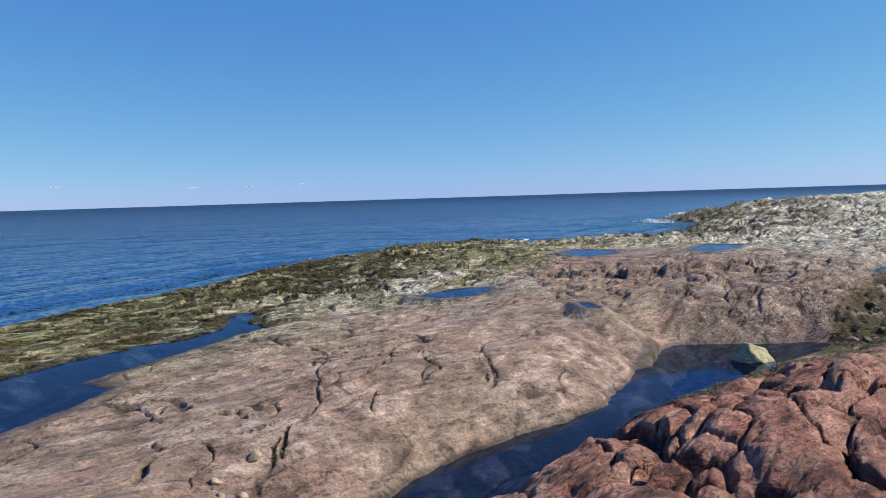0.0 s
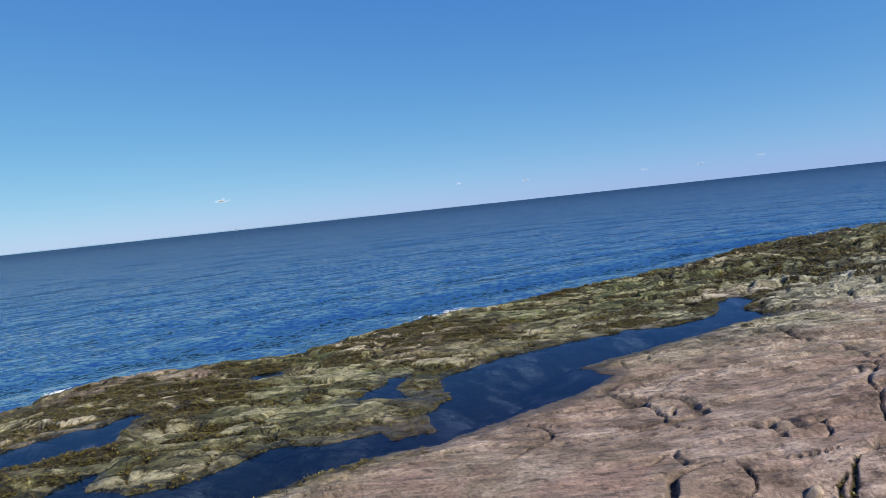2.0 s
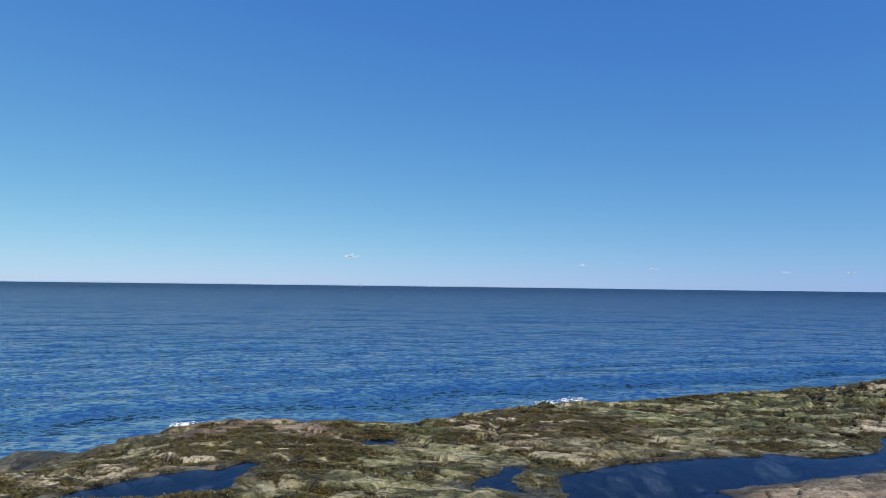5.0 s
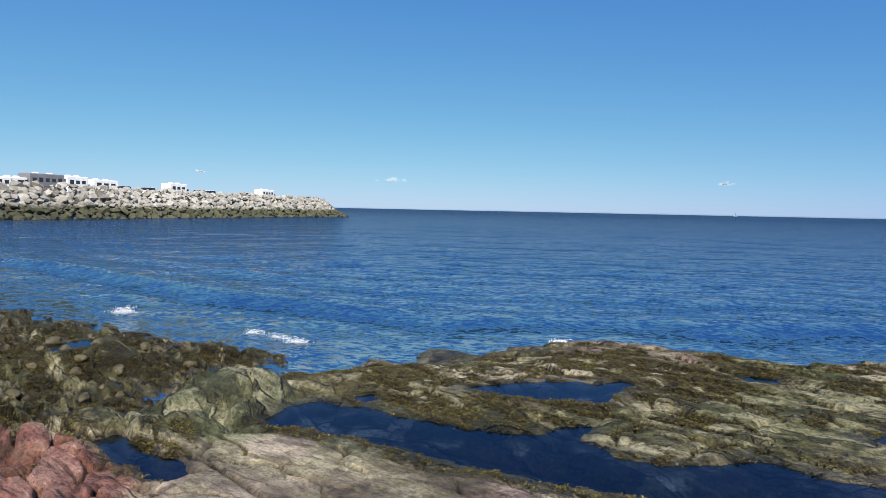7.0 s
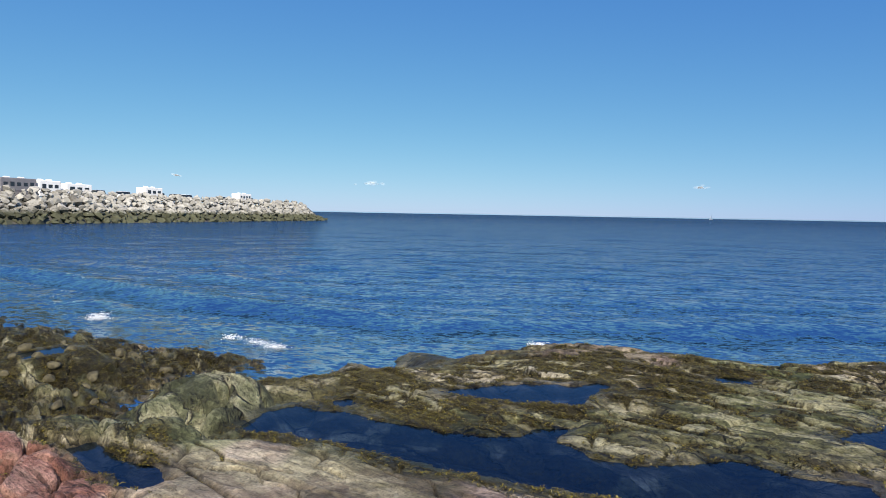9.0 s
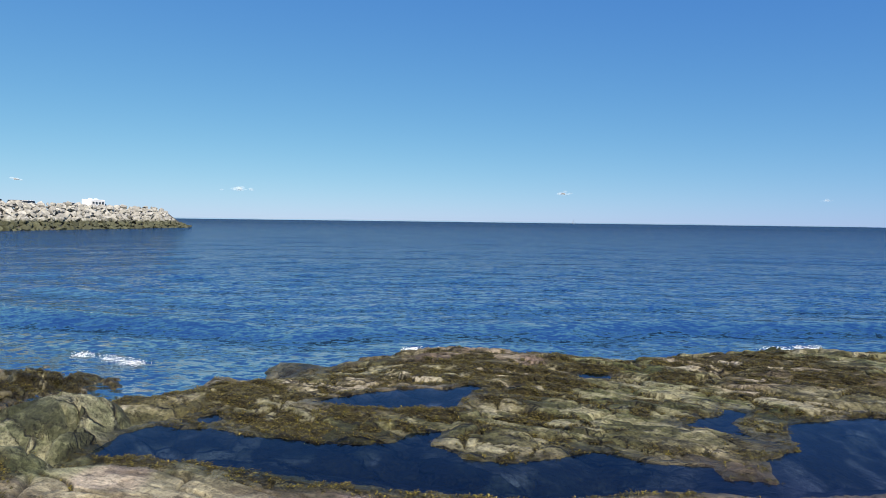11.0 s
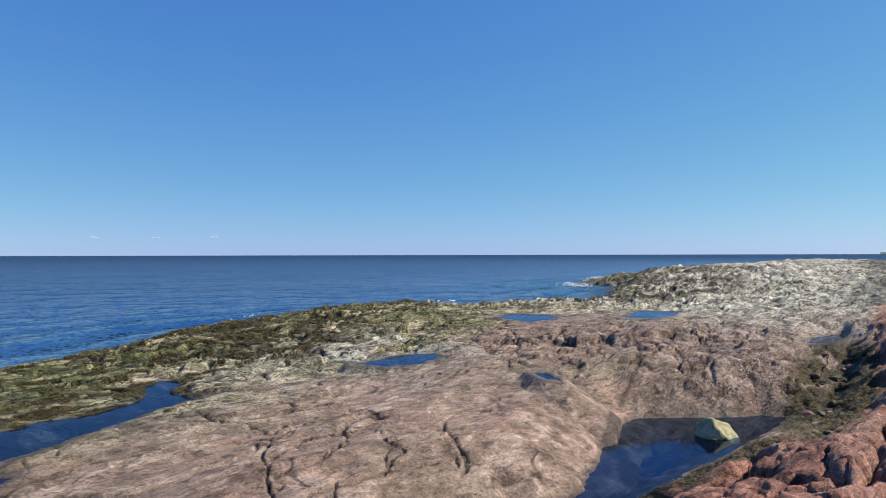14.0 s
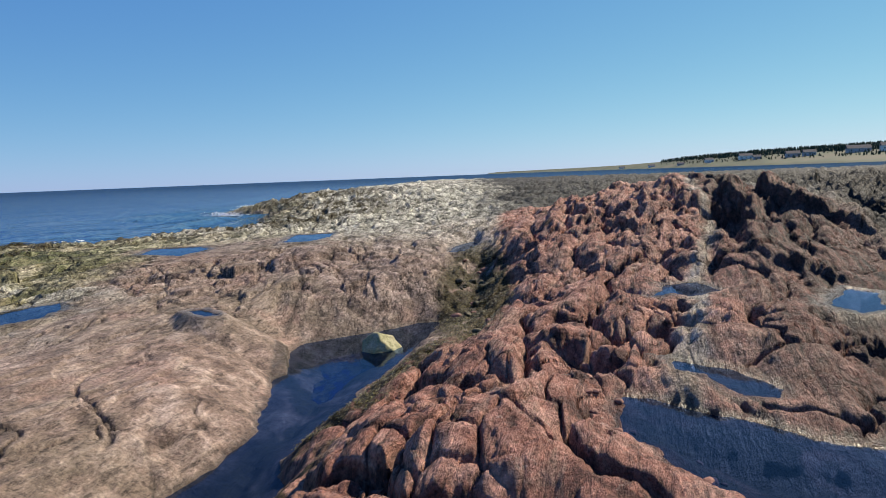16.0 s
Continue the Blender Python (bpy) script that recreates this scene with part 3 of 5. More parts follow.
def rock_material():
    m, nt, bsdf = material("shore_rock")
    p, along = position(nt), position(nt, (1.0, 0.13, 1.0), 28)
    n_big, n_mid = noise_of(nt, p, 0.55, 5), noise_of(nt, p, 2.4, 8, 0.66)
    n_fine, n_vein = noise_of(nt, p, 30, 5, 0.7), noise_of(nt, along, 5.0, 7, 0.65)
    n_line = noise_of(nt, position(nt, (1.0, 0.05, 1.0), 31), 16.0, 4, 0.6)
    n_grit = noise_of(nt, position(nt, (1.0, 0.34, 1.0), 28), 13.0, 9, 0.72)
    grey = lambda a: (a, a, a)
    seaward, slab_at = attribute(nt, "seaward"), attribute(nt, "slab")
    plate_edge, plate = blocks(nt, (1.0, 0.36, 1.0), 3.2, 0.16)
    chip_edge, chip = blocks(nt, (1.0, 0.30, 1.0), 9.0, 0.06, 6.0)
    crack_edge, _ = blocks(nt, (1.0, 0.30, 1.0), 1.5, 0.45, 1.3)
    shade = math_of(nt, "MULTIPLY_ADD", plate, 0.22, math_of(nt, "MULTIPLY_ADD", chip, 0.14, math_of(nt, "SUBTRACT", n_mid, 0.18)))
    slab = ramp(nt, n_mid, (0.38, (0.105, 0.071, 0.056)), (0.46, (0.190, 0.132, 0.106)), (0.52, (0.25, 0.178, 0.145)), (0.60, (0.36, 0.275, 0.230)))
    slab = mixed(nt, ramp(nt, n_big, (0.46, grey(0)), (0.60, grey(0.45))), slab, (0.205, 0.172, 0.120))
    slab = mixed(nt, ramp(nt, noise_of(nt, p, 1.1, 5, 0.6), (0.52, grey(0)), (0.64, grey(0.6))), slab, (0.29, 0.180, 0.148))
    slab = mixed(nt, ramp(nt, n_vein, (0.57, grey(0)), (0.66, grey(0.34))), slab, (0.46, 0.37, 0.30))
    slab = mixed(nt, ramp(nt, n_vein, (0.34, grey(0.55)), (0.43, grey(0))), slab, (0.20, 0.140, 0.108))
    slab = mixed(nt, ramp(nt, n_line, (0.34, grey(0.45)), (0.44, grey(0))), slab, (0.165, 0.118, 0.092))
    red = ramp(nt, n_mid, (0.38, (0.090, 0.034, 0.026)), (0.45, (0.265, 0.112, 0.082)), (0.52, (0.36, 0.165, 0.124)), (0.62, (0.52, 0.29, 0.225)))
    red = mixed(nt, ramp(nt, n_big, (0.50, grey(0)), (0.60, grey(0.32))), red, (0.245, 0.160, 0.122))
    red = mixed(nt, ramp(nt, n_vein, (0.54, grey(0)), (0.60, grey(0.55))), red, (0.34, 0.215, 0.165))
    n_streak = noise_of(nt, position(nt, (1.0, 0.07, 0.35), 28), 9.0, 6, 0.68)
    # near-black streaks paint shadow into the hollows of the red rock's flutes
    red = mixed(nt, ramp(nt, n_streak, (0.38, grey(0.75)), (0.44, grey(0))), red, (0.050, 0.022, 0.018))
    red = mixed(nt, ramp(nt, noise_of(nt, p, 7.0, 6, 0.7), (0.60, grey(0)), (0.68, grey(0.55))), red, (0.46, 0.37, 0.31))
    pale = ramp(nt, shade, (0.36, (0.13, 0.128, 0.10)), (0.45, (0.34, 0.335, 0.275)), (0.55, (0.50, 0.49, 0.41)), (0.64, (0.66, 0.645, 0.56)))
    pale = mixed(nt, ramp(nt, n_vein, (0.36, grey(0.6)), (0.45, grey(0))), pale, (0.15, 0.145, 0.115))
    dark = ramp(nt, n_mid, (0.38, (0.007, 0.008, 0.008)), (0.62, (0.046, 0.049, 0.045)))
    tan = ramp(nt, shade, (0.36, (0.060, 0.050, 0.024)), (0.45, (0.175, 0.145, 0.078)), (0.54, (0.36, 0.305, 0.190)), (0.64, (0.62, 0.545, 0.40)))
    tan = mixed(nt, ramp(nt, n_big, (0.46, grey(0)), (0.64, grey(0.6))), tan, (0.19, 0.185, 0.080))
    moss = ramp(nt, shade, (0.36, (0.032, 0.040, 0.013)), (0.49, (0.110, 0.122, 0.045)), (0.62, (0.29, 0.280, 0.150)))
    col = mixed(nt, seaward, slab, tan)
    col = mixed(nt, attribute(nt, "cream"), col, ramp(nt, n_mid, (0.30, (0.33, 0.24, 0.17)), (0.50, (0.52, 0.42, 0.31)), (0.70, (0.66, 0.57, 0.43))))
    col = mixed(nt, attribute(nt, "moss"), col, moss)
    col = mixed(nt, attribute(nt, "red"), col, red)
    # shade of the ridge's right flank, painted as dark maroon streaks
    col = mixed(nt, attribute(nt, "flank_shade"), col, ramp(nt, n_streak, (0.40, (0.016, 0.009, 0.008)), (0.50, (0.072, 0.024, 0.019)), (0.58, (0.165, 0.066, 0.050))))
    col = mixed(nt, attribute(nt, "pale"), col, pale)
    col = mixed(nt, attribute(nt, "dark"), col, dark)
    # joints between the plates, open here and there, with dirt and weed in them
    some = ramp(nt, noise_of(nt, p, 1.4, 4), (0.42, grey(0)), (0.54, grey(1)))
    seams = math_of(nt, "MULTIPLY", ramp(nt, plate_edge, (0.0, grey(1)), (0.075, grey(0))), math_of(nt, "MULTIPLY", math_of(nt, "MAXIMUM", seaward, math_of(nt, "MULTIPLY", attribute(nt, "pale"), 0.8)), some))
    chinks = math_of(nt, "MULTIPLY", ramp(nt, chip_edge, (0.0, grey(1)), (0.05, grey(0))), math_of(nt, "MULTIPLY", attribute(nt, "chipped"), ramp(nt, noise_of(nt, p, 2.3, 3), (0.46, grey(0)), (0.56, grey(1)))))
    splits = math_of(nt, "MULTIPLY", ramp(nt, crack_edge, (0.0, grey(1)), (0.011, grey(0))), math_of(nt, "MULTIPLY", math_of(nt, "MULTIPLY", attribute(nt, "chipped"), slab_at), 1.6))
    open_ = math_of(nt, "MAXIMUM", seams, math_of(nt, "MAXIMUM", math_of(nt, "MULTIPLY", chinks, 0.7), splits))
    col = mixed(nt, math_of(nt, "MULTIPLY", open_, 0.85), col, (0.035, 0.027, 0.018))
    col = mixed(nt, attribute(nt, "weed"), col, ramp(nt, n_fine, (0.4, (0.012, 0.009, 0.002)), (0.6, (0.062, 0.047, 0.009))))
    # dirt in the cracks, and the shade deep in cracks and clefts, as colour
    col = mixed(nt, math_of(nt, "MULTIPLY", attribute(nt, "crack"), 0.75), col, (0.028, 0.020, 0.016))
    speck = ramp(nt, n_fine, (0.38, grey(0.62)), (0.47, grey(0.95)), (0.60, grey(1.18)))
    col = mixed(nt, 1.0, col, speck, "MULTIPLY")
    # tiny shadows of the gritty relief, multiplied into the colour
    pits = ramp(nt, n_grit, (0.37, grey(0.36)), (0.44, grey(0.86)), (0.55, grey(1.08)), (0.62, grey(1.42)))
    col = mixed(nt, 1.0, col, pits, "MULTIPLY")
    wet = attribute(nt, "wet")
    col = mixed(nt, wet, col, mixed(nt, 1.0, col, (0.42, 0.40, 0.36), "MULTIPLY"))
    nt.links.new(col, bsdf.inputs["Base Color"])
    nt.links.new(math_of(nt, "MULTIPLY_ADD", wet, -0.45, 0.82), bsdf.inputs["Roughness"])
    bsdf.inputs["Specular IOR Level"].default_value = 0.35
    h = math_of(nt, "MULTIPLY_ADD", n_vein, 0.5, math_of(nt, "MULTIPLY_ADD", n_fine, 0.32, n_mid))
    h = math_of(nt, "MULTIPLY_ADD", n_line, 0.20, math_of(nt, "MULTIPLY_ADD", n_grit, 0.62, h))
    crease = math_of(nt, "ABSOLUTE", math_of(nt, "SUBTRACT", noise_of(nt, position(nt, (1.0, 0.24, 1.0), 28), 3.0, 5, 0.6), 0.5))
    h = math_of(nt, "MULTIPLY", math_of(nt, "MULTIPLY_ADD", crease, 0.9, h), attribute(nt, "relief"))
    h = math_of(nt, "MULTIPLY_ADD", math_of(nt, "MULTIPLY_ADD", plate, 0.65, math_of(nt, "MULTIPLY", chip, 0.40)), math_of(nt, "MAXIMUM", seaward, attribute(nt, "chipped")), h)
    h = math_of(nt, "MULTIPLY_ADD", open_, -0.8, h)
    h = math_of(nt, "MULTIPLY_ADD", math_of(nt, "MULTIPLY", n_streak, attribute(nt, "red")), 1.1, h)
    bumped(nt, h, bsdf, 1.0, 0.13)
    return m


def water_material():
    """Still pool water: clear, with the sky in it."""
    m, nt, bsdf = material("pool_water")
    nt.nodes.remove(bsdf)
    out = nt.nodes["Material Output"]
    clear = node(nt, "ShaderNodeBsdfTransparent", Color=(0.13, 0.22, 0.50, 1))
    gloss = node(nt, "ShaderNodeBsdfGlossy", Roughness=0.02, Color=(0.58, 0.74, 1, 1))
    fres = node(nt, "ShaderNodeFresnel", IOR=1.333)
    b = node(nt, "ShaderNodeBump", Strength=0.12, Distance=0.01)
    nt.links.new(noise_of(nt, position(nt), 9, 3), b.inputs["Height"])
    for n in (gloss, fres):
        nt.links.new(b.outputs[0], n.inputs["Normal"])
    mix = nt.nodes.new("ShaderNodeMixShader")
    nt.links.new(math_of(nt, "MULTIPLY", fres.outputs[0], 0.75), mix.inputs[0])
    nt.links.new(clear.outputs[0], mix.inputs[1])
    nt.links.new(gloss.outputs[0], mix.inputs[2])
    nt.links.new(mix.outputs[0], out.inputs[0])
    return m


def sea_material():
    """Wind-blown sea: dark body colour, and the sky in countless small facets."""
    m, nt, bsdf = material("sea_water")
    p = position(nt)
    wind = position(nt, (1.0, 0.60, 1.0), 8)
    col = mixed(nt, attribute(nt, "shallow"), (0.005, 0.027, 0.075), (0.028, 0.062, 0.062))
    col = mixed(nt, ramp(nt, noise_of(nt, wind, 0.05, 3), (0.4, (0, 0, 0)), (0.7, (0.4, 0.4, 0.4))), col, (0.004, 0.017, 0.045))
    nt.nodes.remove(bsdf)
    body = node(nt, "ShaderNodeBsdfDiffuse")
    nt.links.new(col, body.inputs["Color"])
    gloss = node(nt, "ShaderNodeBsdfGlossy", Roughness=0.06, Color=(0.80, 0.92, 1, 1))
    fres = node(nt, "ShaderNodeFresnel", IOR=1.333)
    # sky reflection is capped by hand, lower away from the coast to darken the far sea
    share = math_of(nt, "MINIMUM", fres.outputs[0], math_of(nt, "MULTIPLY_ADD", attribute(nt, "near_gloss"), 0.33, 0.18))
    mix = nt.nodes.new("ShaderNodeMixShader")
    nt.links.new(share, mix.inputs[0])
    nt.links.new(body.outputs[0], mix.inputs[1])
    nt.links.new(gloss.outputs[0], mix.inputs[2])
    nt.links.new(mix.outputs[0], nt.nodes["Material Output"].inputs[0])
    total = None
    for scale, k, detail in ((0.12, 0.14, 2), (1.9, 0.55, 3), (7.0, 1.25, 5)):
        tex = node(nt, "ShaderNodeTexNoise", Scale=scale, Detail=detail, Roughness=0.65)
        nt.links.new(wind, tex.inputs["Vector"])
        sub = nt.nodes.new("ShaderNodeVectorMath")
        sub.operation = "MULTIPLY_ADD"
        nt.links.new(tex.outputs["Color"], sub.inputs[0])
        sub.inputs[1].default_value, sub.inputs[2].default_value = (k * 2, k * 2, 0), (-k, -k, 0)
        if total is None:
            total = sub.outputs[0]
        else:
            add = nt.nodes.new("ShaderNodeVectorMath")
            nt.links.new(total, add.inputs[0])
            nt.links.new(sub.outputs[0], add.inputs[1])
            total = add.outputs[0]
    add = nt.nodes.new("ShaderNodeVectorMath")
    g = nt.nodes.new("ShaderNodeNewGeometry")
    nt.links.new(total, add.inputs[0])
    nt.links.new(g.outputs["Normal"], add.inputs[1])
    unit = nt.nodes.new("ShaderNodeVectorMath")
    unit.operation = "NORMALIZE"
    nt.links.new(add.outputs[0], unit.inputs[0])
    for n in (body, gloss, fres):
        nt.links.new(unit.outputs[0], n.inputs["Normal"])
    return m


def plain(name, col, rough=0.6, metal=0.0, vary=0.25, scale=6.0, bump=0.0):
    """A surface of one colour with slight grain and stains."""
    m, nt, bsdf = material(name)
    n = noise_of(nt, position(nt), scale, 5, 0.6)
    lo, hi = tuple(c * (1 - vary) for c in col), tuple(min(1, c * (1 + vary)) for c in col)
    nt.links.new(ramp(nt, n, (0.3, lo), (0.7, hi)), bsdf.inputs["Base Color"])
    bsdf.inputs["Roughness"].default_value, bsdf.inputs["Metallic"].default_value = rough, metal
    if bump:
        bumped(nt, n, bsdf, 0.6, bump)
    return m


def weed_material():
    m, nt, bsdf = material("rockweed")
    g = nt.nodes.new("ShaderNodeNewGeometry")
    col = ramp(nt, g.outputs["Random Per Island"], (0.0, (0.010, 0.008, 0.003)), (0.5, (0.052, 0.040, 0.006)), (0.85, (0.130, 0.104, 0.013)), (1.0, (0.20, 0.165, 0.020)))
    nt.links.new(col, bsdf.inputs["Base Color"])
    bsdf.inputs["Roughness"].default_value = 0.45
    return m


def armour_material():
    """Quarry stone, pale above, dark with weed and wet where the tide reaches."""
    m, nt, bsdf = material("armour_stone")
    p = position(nt)
    info = nt.nodes.new("ShaderNodeNewGeometry")
    n = noise_of(nt, p, 1.6, 5, 0.6)
    stone = ramp(nt, info.outputs["Random Per Island"], (0, (0.11, 0.102, 0.088)), (0.5, (0.25, 0.238, 0.212)), (1, (0.43, 0.415, 0.375)))
    obj = nt.nodes.new("ShaderNodeObjectInfo")
    stone = mixed(nt, 0.5, stone, ramp(nt, obj.outputs["Random"], (0, (0.11, 0.102, 0.088)), (0.5, (0.25, 0.238, 0.212)), (1, (0.43, 0.415, 0.375))))
    stone = mixed(nt, 1.0, stone, ramp(nt, n, (0.3, (0.7, 0.7, 0.7)), (0.7, (1.15, 1.15, 1.15))), "MULTIPLY")
    sep = nt.nodes.new("ShaderNodeSeparateXYZ")
    nt.links.new(p, sep.inputs[0])
    high = math_of(nt, "MULTIPLY_ADD", n, 1.6, sep.outputs["Z"])
    tide = ramp(nt, math_of(nt, "MULTIPLY", high, 0.2), (0.50, (1, 1, 1)), (0.66, (0, 0, 0)))
    nt.links.new(mixed(nt, tide, stone, mixed(nt, 1.0, stone, (0.20, 0.215, 0.13), "MULTIPLY")), bsdf.inputs["Base Color"])
    bsdf.inputs["Roughness"].default_value = 0.85
    bumped(nt, n, bsdf, 0.6, 0.2)
    return m


ROCK, POOL, SEA, WEED, ARMOUR = rock_material(), water_material(), sea_material(), weed_material(), armour_material()


# ---------------------------------------------------------------- mesh helpers
def link_mesh(name, verts, faces, mat, smooth_faces=True):
    me = bpy.data.meshes.new(name)
    me.from_pydata(verts, [], faces)
    me.materials.append(mat)
    if smooth_faces:
        me.polygons.foreach_set("use_smooth", [True] * len(me.polygons))
    me.update()
    return new(name, me)


def part(name, bm, mat, parent, label="", smooth_faces=False):
    """Links a bmesh as one mesh under a thing or a part."""
    me = bpy.data.meshes.new(name)
    bm.to_mesh(me)
    bm.free()
    me.materials.append(mat)
    if smooth_faces:
        me.polygons.foreach_set("use_smooth", [True] * len(me.polygons))
    ob = new(name, me)
    ob.parent = parent
    if label:
        tagged(ob, label)
    return ob


def box(bm, sx, sy, sz, at=(0, 0, 0), bevel=0.0, taper=0.0):
    """A box with rounded edges, at its middle; taper narrows the top."""
    made = bmesh.ops.create_cube(bm, size=1.0, matrix=Matrix.Translation(at) @ Matrix.Diagonal((sx, sy, sz, 1)))["verts"]
    if taper:
        for v in made:
            if v.co.z > at[2]:
                v.co.x = at[0] + (v.co.x - at[0]) * (1 - taper)
                v.co.y = at[1] + (v.co.y - at[1]) * (1 - taper)
    if bevel:
        edges = {e for v in made for e in v.link_edges}
        bmesh.ops.bevel(bm, geom=list(edges), offset=bevel, segments=2, affect="EDGES", profile=0.5)
    return made


def polar(middle, fine, coarse, sector, stages):
    """A round grid, fine within the sector of yaw degrees: x, y and the faces. stages: first radius, then (radius, ratio) outwards."""
    a0, a1 = sector
    angles = np.radians(np.concatenate([np.arange(a0, a1, fine), np.arange(a1, a0 + 360, coarse)]))
    rings = [stages[0]]
    for end, ratio in stages[1:]:
        while rings[-1] < end:
            rings.append(rings[-1] * ratio)
    rings = np.array(rings)
    n, k = len(rings), len(angles)
    x = middle[0] - np.outer(rings, np.sin(angles))
    y = middle[1] + np.outer(rings, np.cos(angles))
    i, j = np.meshgrid(np.arange(n - 1), np.arange(k), indexing="ij")
    nxt = (j + 1) % k
    quads = np.stack([i * k + j, (i + 1) * k + j, (i + 1) * k + nxt, i * k + nxt], -1).reshape(-1, 4)[:, ::-1]
    return x, y, quads, k


def sheet(name, x, y, z, quads, mat, attrs):
    me = bpy.data.meshes.new(name)
    co = np.stack([x.ravel(), y.ravel(), z.ravel()], 1)
    me.vertices.add(len(co))
    me.vertices.foreach_set("co", co.ravel())
    me.loops.add(quads.size)
    me.loops.foreach_set("vertex_index", quads.ravel().astype(np.int32))
    me.polygons.add(len(quads))
    me.polygons.foreach_set("loop_start", np.arange(0, quads.size, 4, dtype=np.int32))
    me.update(calc_edges=True)
    me.polygons.foreach_set("use_smooth", np.ones(len(quads), bool))
    for key, value in attrs.items():
        me.attributes.new(key, "FLOAT", "POINT").data.foreach_set("value", value.ravel().astype(np.float32))
    me.materials.append(mat)
    me.update()
    return new(name, me)


MIDDLE = (-0.8, 0.5)


# ---------------------------------------------------------------- where the weed grows
def weed_cover(x, y, z, o):
    """0 to 1: how thick the rockweed lies."""
    n = 0.62 * fbm(o["u"] * 1.4, o["v"] * 4.4, 4, 31, 0.6) + 0.38 * fbm(x * 5, y * 5, 3, 32, 0.6) + 0.28 * fbm(x * 0.5, y * 0.5, 2, 63)
    belt = o["shore"] * smooth(0.10, 0.17, n + 0.55 * o["gap"] - 0.35 * (o["plate"] - 0.55)) * smooth(0.2, 0.9, o["land"]) * smooth(8.5, 6.5, o["land"])
    rim = smooth(0.35, 0.05, np.abs(o["bank"] - 0.14)) * o["shore"] * smooth(-0.3, 0.1, n)
    field = np.maximum(o["cobble"], smooth(0.35, 0.7, hump(x, y, -9.3, -2.7, 1.0, 1.1, 0))) * smooth(-0.08, 0.10, n + 0.35 * (0.25 - o["stone"])) * smooth(0.0, 0.8, o["land"]) * smooth(40, 20, np.hypot(x, y))
    gully = smooth(0.25, 0.55, hump(x, y, 1.95, 13.2, 2.7, 0.48, -15)) * smooth(-0.6, -0.1, n)
    side = smooth(0.42, 0.15, off_line([(1.2, 11.4), (0.1, 9.2), (-0.55, 7.9), (-1.0, 6.9), (-1.25, 6.1)], x, y)) * smooth(-0.35, 0.05, n) * o["red"]
    chinks = o["left_gap"] * smooth(-0.1, 0.2, n)
    seam = smooth(0.35, 0.7, o["joint"]) * smooth(-0.2, 0.2, n) * smooth(5.5, 4.5, y) * smooth(-2.4, -2.9, x)
    hill = smooth(0.3, 0.8, hump(x, y, -13.3, 16.5, 6.5, 1.8, 3)) * 0.8 * smooth(0.12, 0.22, n)
    return np.clip(np.maximum.reduce([belt, rim * 0.22, field, gully, side, hill, seam, chinks]), 0, 1) * (z > 0.02) * (1 - smooth(0.15, 0.5, hump(x, y, -7.6, -3.6, 1.0, 0.6, 39))) * smooth(-0.06, 0.02, o["bank"])


# ---------------------------------------------------------------- the rock
gx, gy, quads, spokes = polar(MIDDLE, 0.15, 2.0, (-50, 144), (0.01, (0.5, 1.3), (3.2, 1.03), (22, 1.0048), (70, 1.009), (420, 1.03)))
gz, cover = shore(gx, gy)
weed = weed_cover(gx, gy, gz, cover)
mossy = np.clip(cover["shore"] * smooth(-0.35, 0.2, fbm(gx * 0.5, gy * 0.5, 3, 41)) * 0.62 + 0.4 * cover["vein"]
                + 0.85 * smooth(0.25, 0.6, hump(gx, gy, -7.5, -3.6, 0.8, 0.9, 39)) + 0.45 * cover["left"] * smooth(0.15, 0.4, fbm(gx * 0.9, gy * 0.9, 3, 61)) + 1.7 * hump(gx, gy, -12.2, 15, 7.5, 3.0, 3) * smooth(-0.5, 0.0, fbm(gx * 0.7, gy * 0.7, 3, 65)) + 0.15 * hump(gx, gy, -6.5, -1.8, 1.2, 0.5, 0), 0, 1)
pale_all = np.clip(0.8 * cover["vein"] + 0.15 * smooth(0.3, 0.7, hump(gx, gy, -7.5, -3.6, 0.8, 0.9, 39)) + cover["pale"] * smooth(0.0, 6, cover["land"]) + 1.1 * hump(gx, gy, -6.2, 13.2, 1.6, 1.1, 30) * smooth(-0.4, 0.2, fbm(gx * 1.2, gy * 1.2, 3, 43))
                   + 0.5 * hump(gx, gy, -8.2, 11.5, 2.5, 1.0, 10), 0, 1)
dark_rock_shade = smooth(-2, 3, gx - 0.25 * gy + 1.0 + 1.5 * fbm(gx * 0.15, gy * 0.15, 3, 42)) * smooth(20, 30, gy + 0.3 * gx) * (1 - cover["red"])
dark_rock_shade = np.clip(dark_rock_shade + smooth(0.5, 0.75, vnoise(gx * 0.2, gy * 0.3, 44)) * smooth(30, 45, gy) * 0.6 + smooth(-0.8, 0.4, gx - 4.6 - 0.60 * (gy - 4.2)) * smooth(3, 6, gy) * (1 - cover["red"]), 0, 1)
# the red flank's shade is painted in here too, beside the black rock
dark_rock_shade = np.clip(dark_rock_shade + cover["red"] * cover["dip"] * (0.18 + 0.45 * smooth(0.3, 0.7, vnoise(cover["v"] * 2.5, cover["u"] * 0.25, 95))), 0, 1)
dark_rock_shade = np.maximum(dark_rock_shade, smooth(-0.08, -0.5, gz))
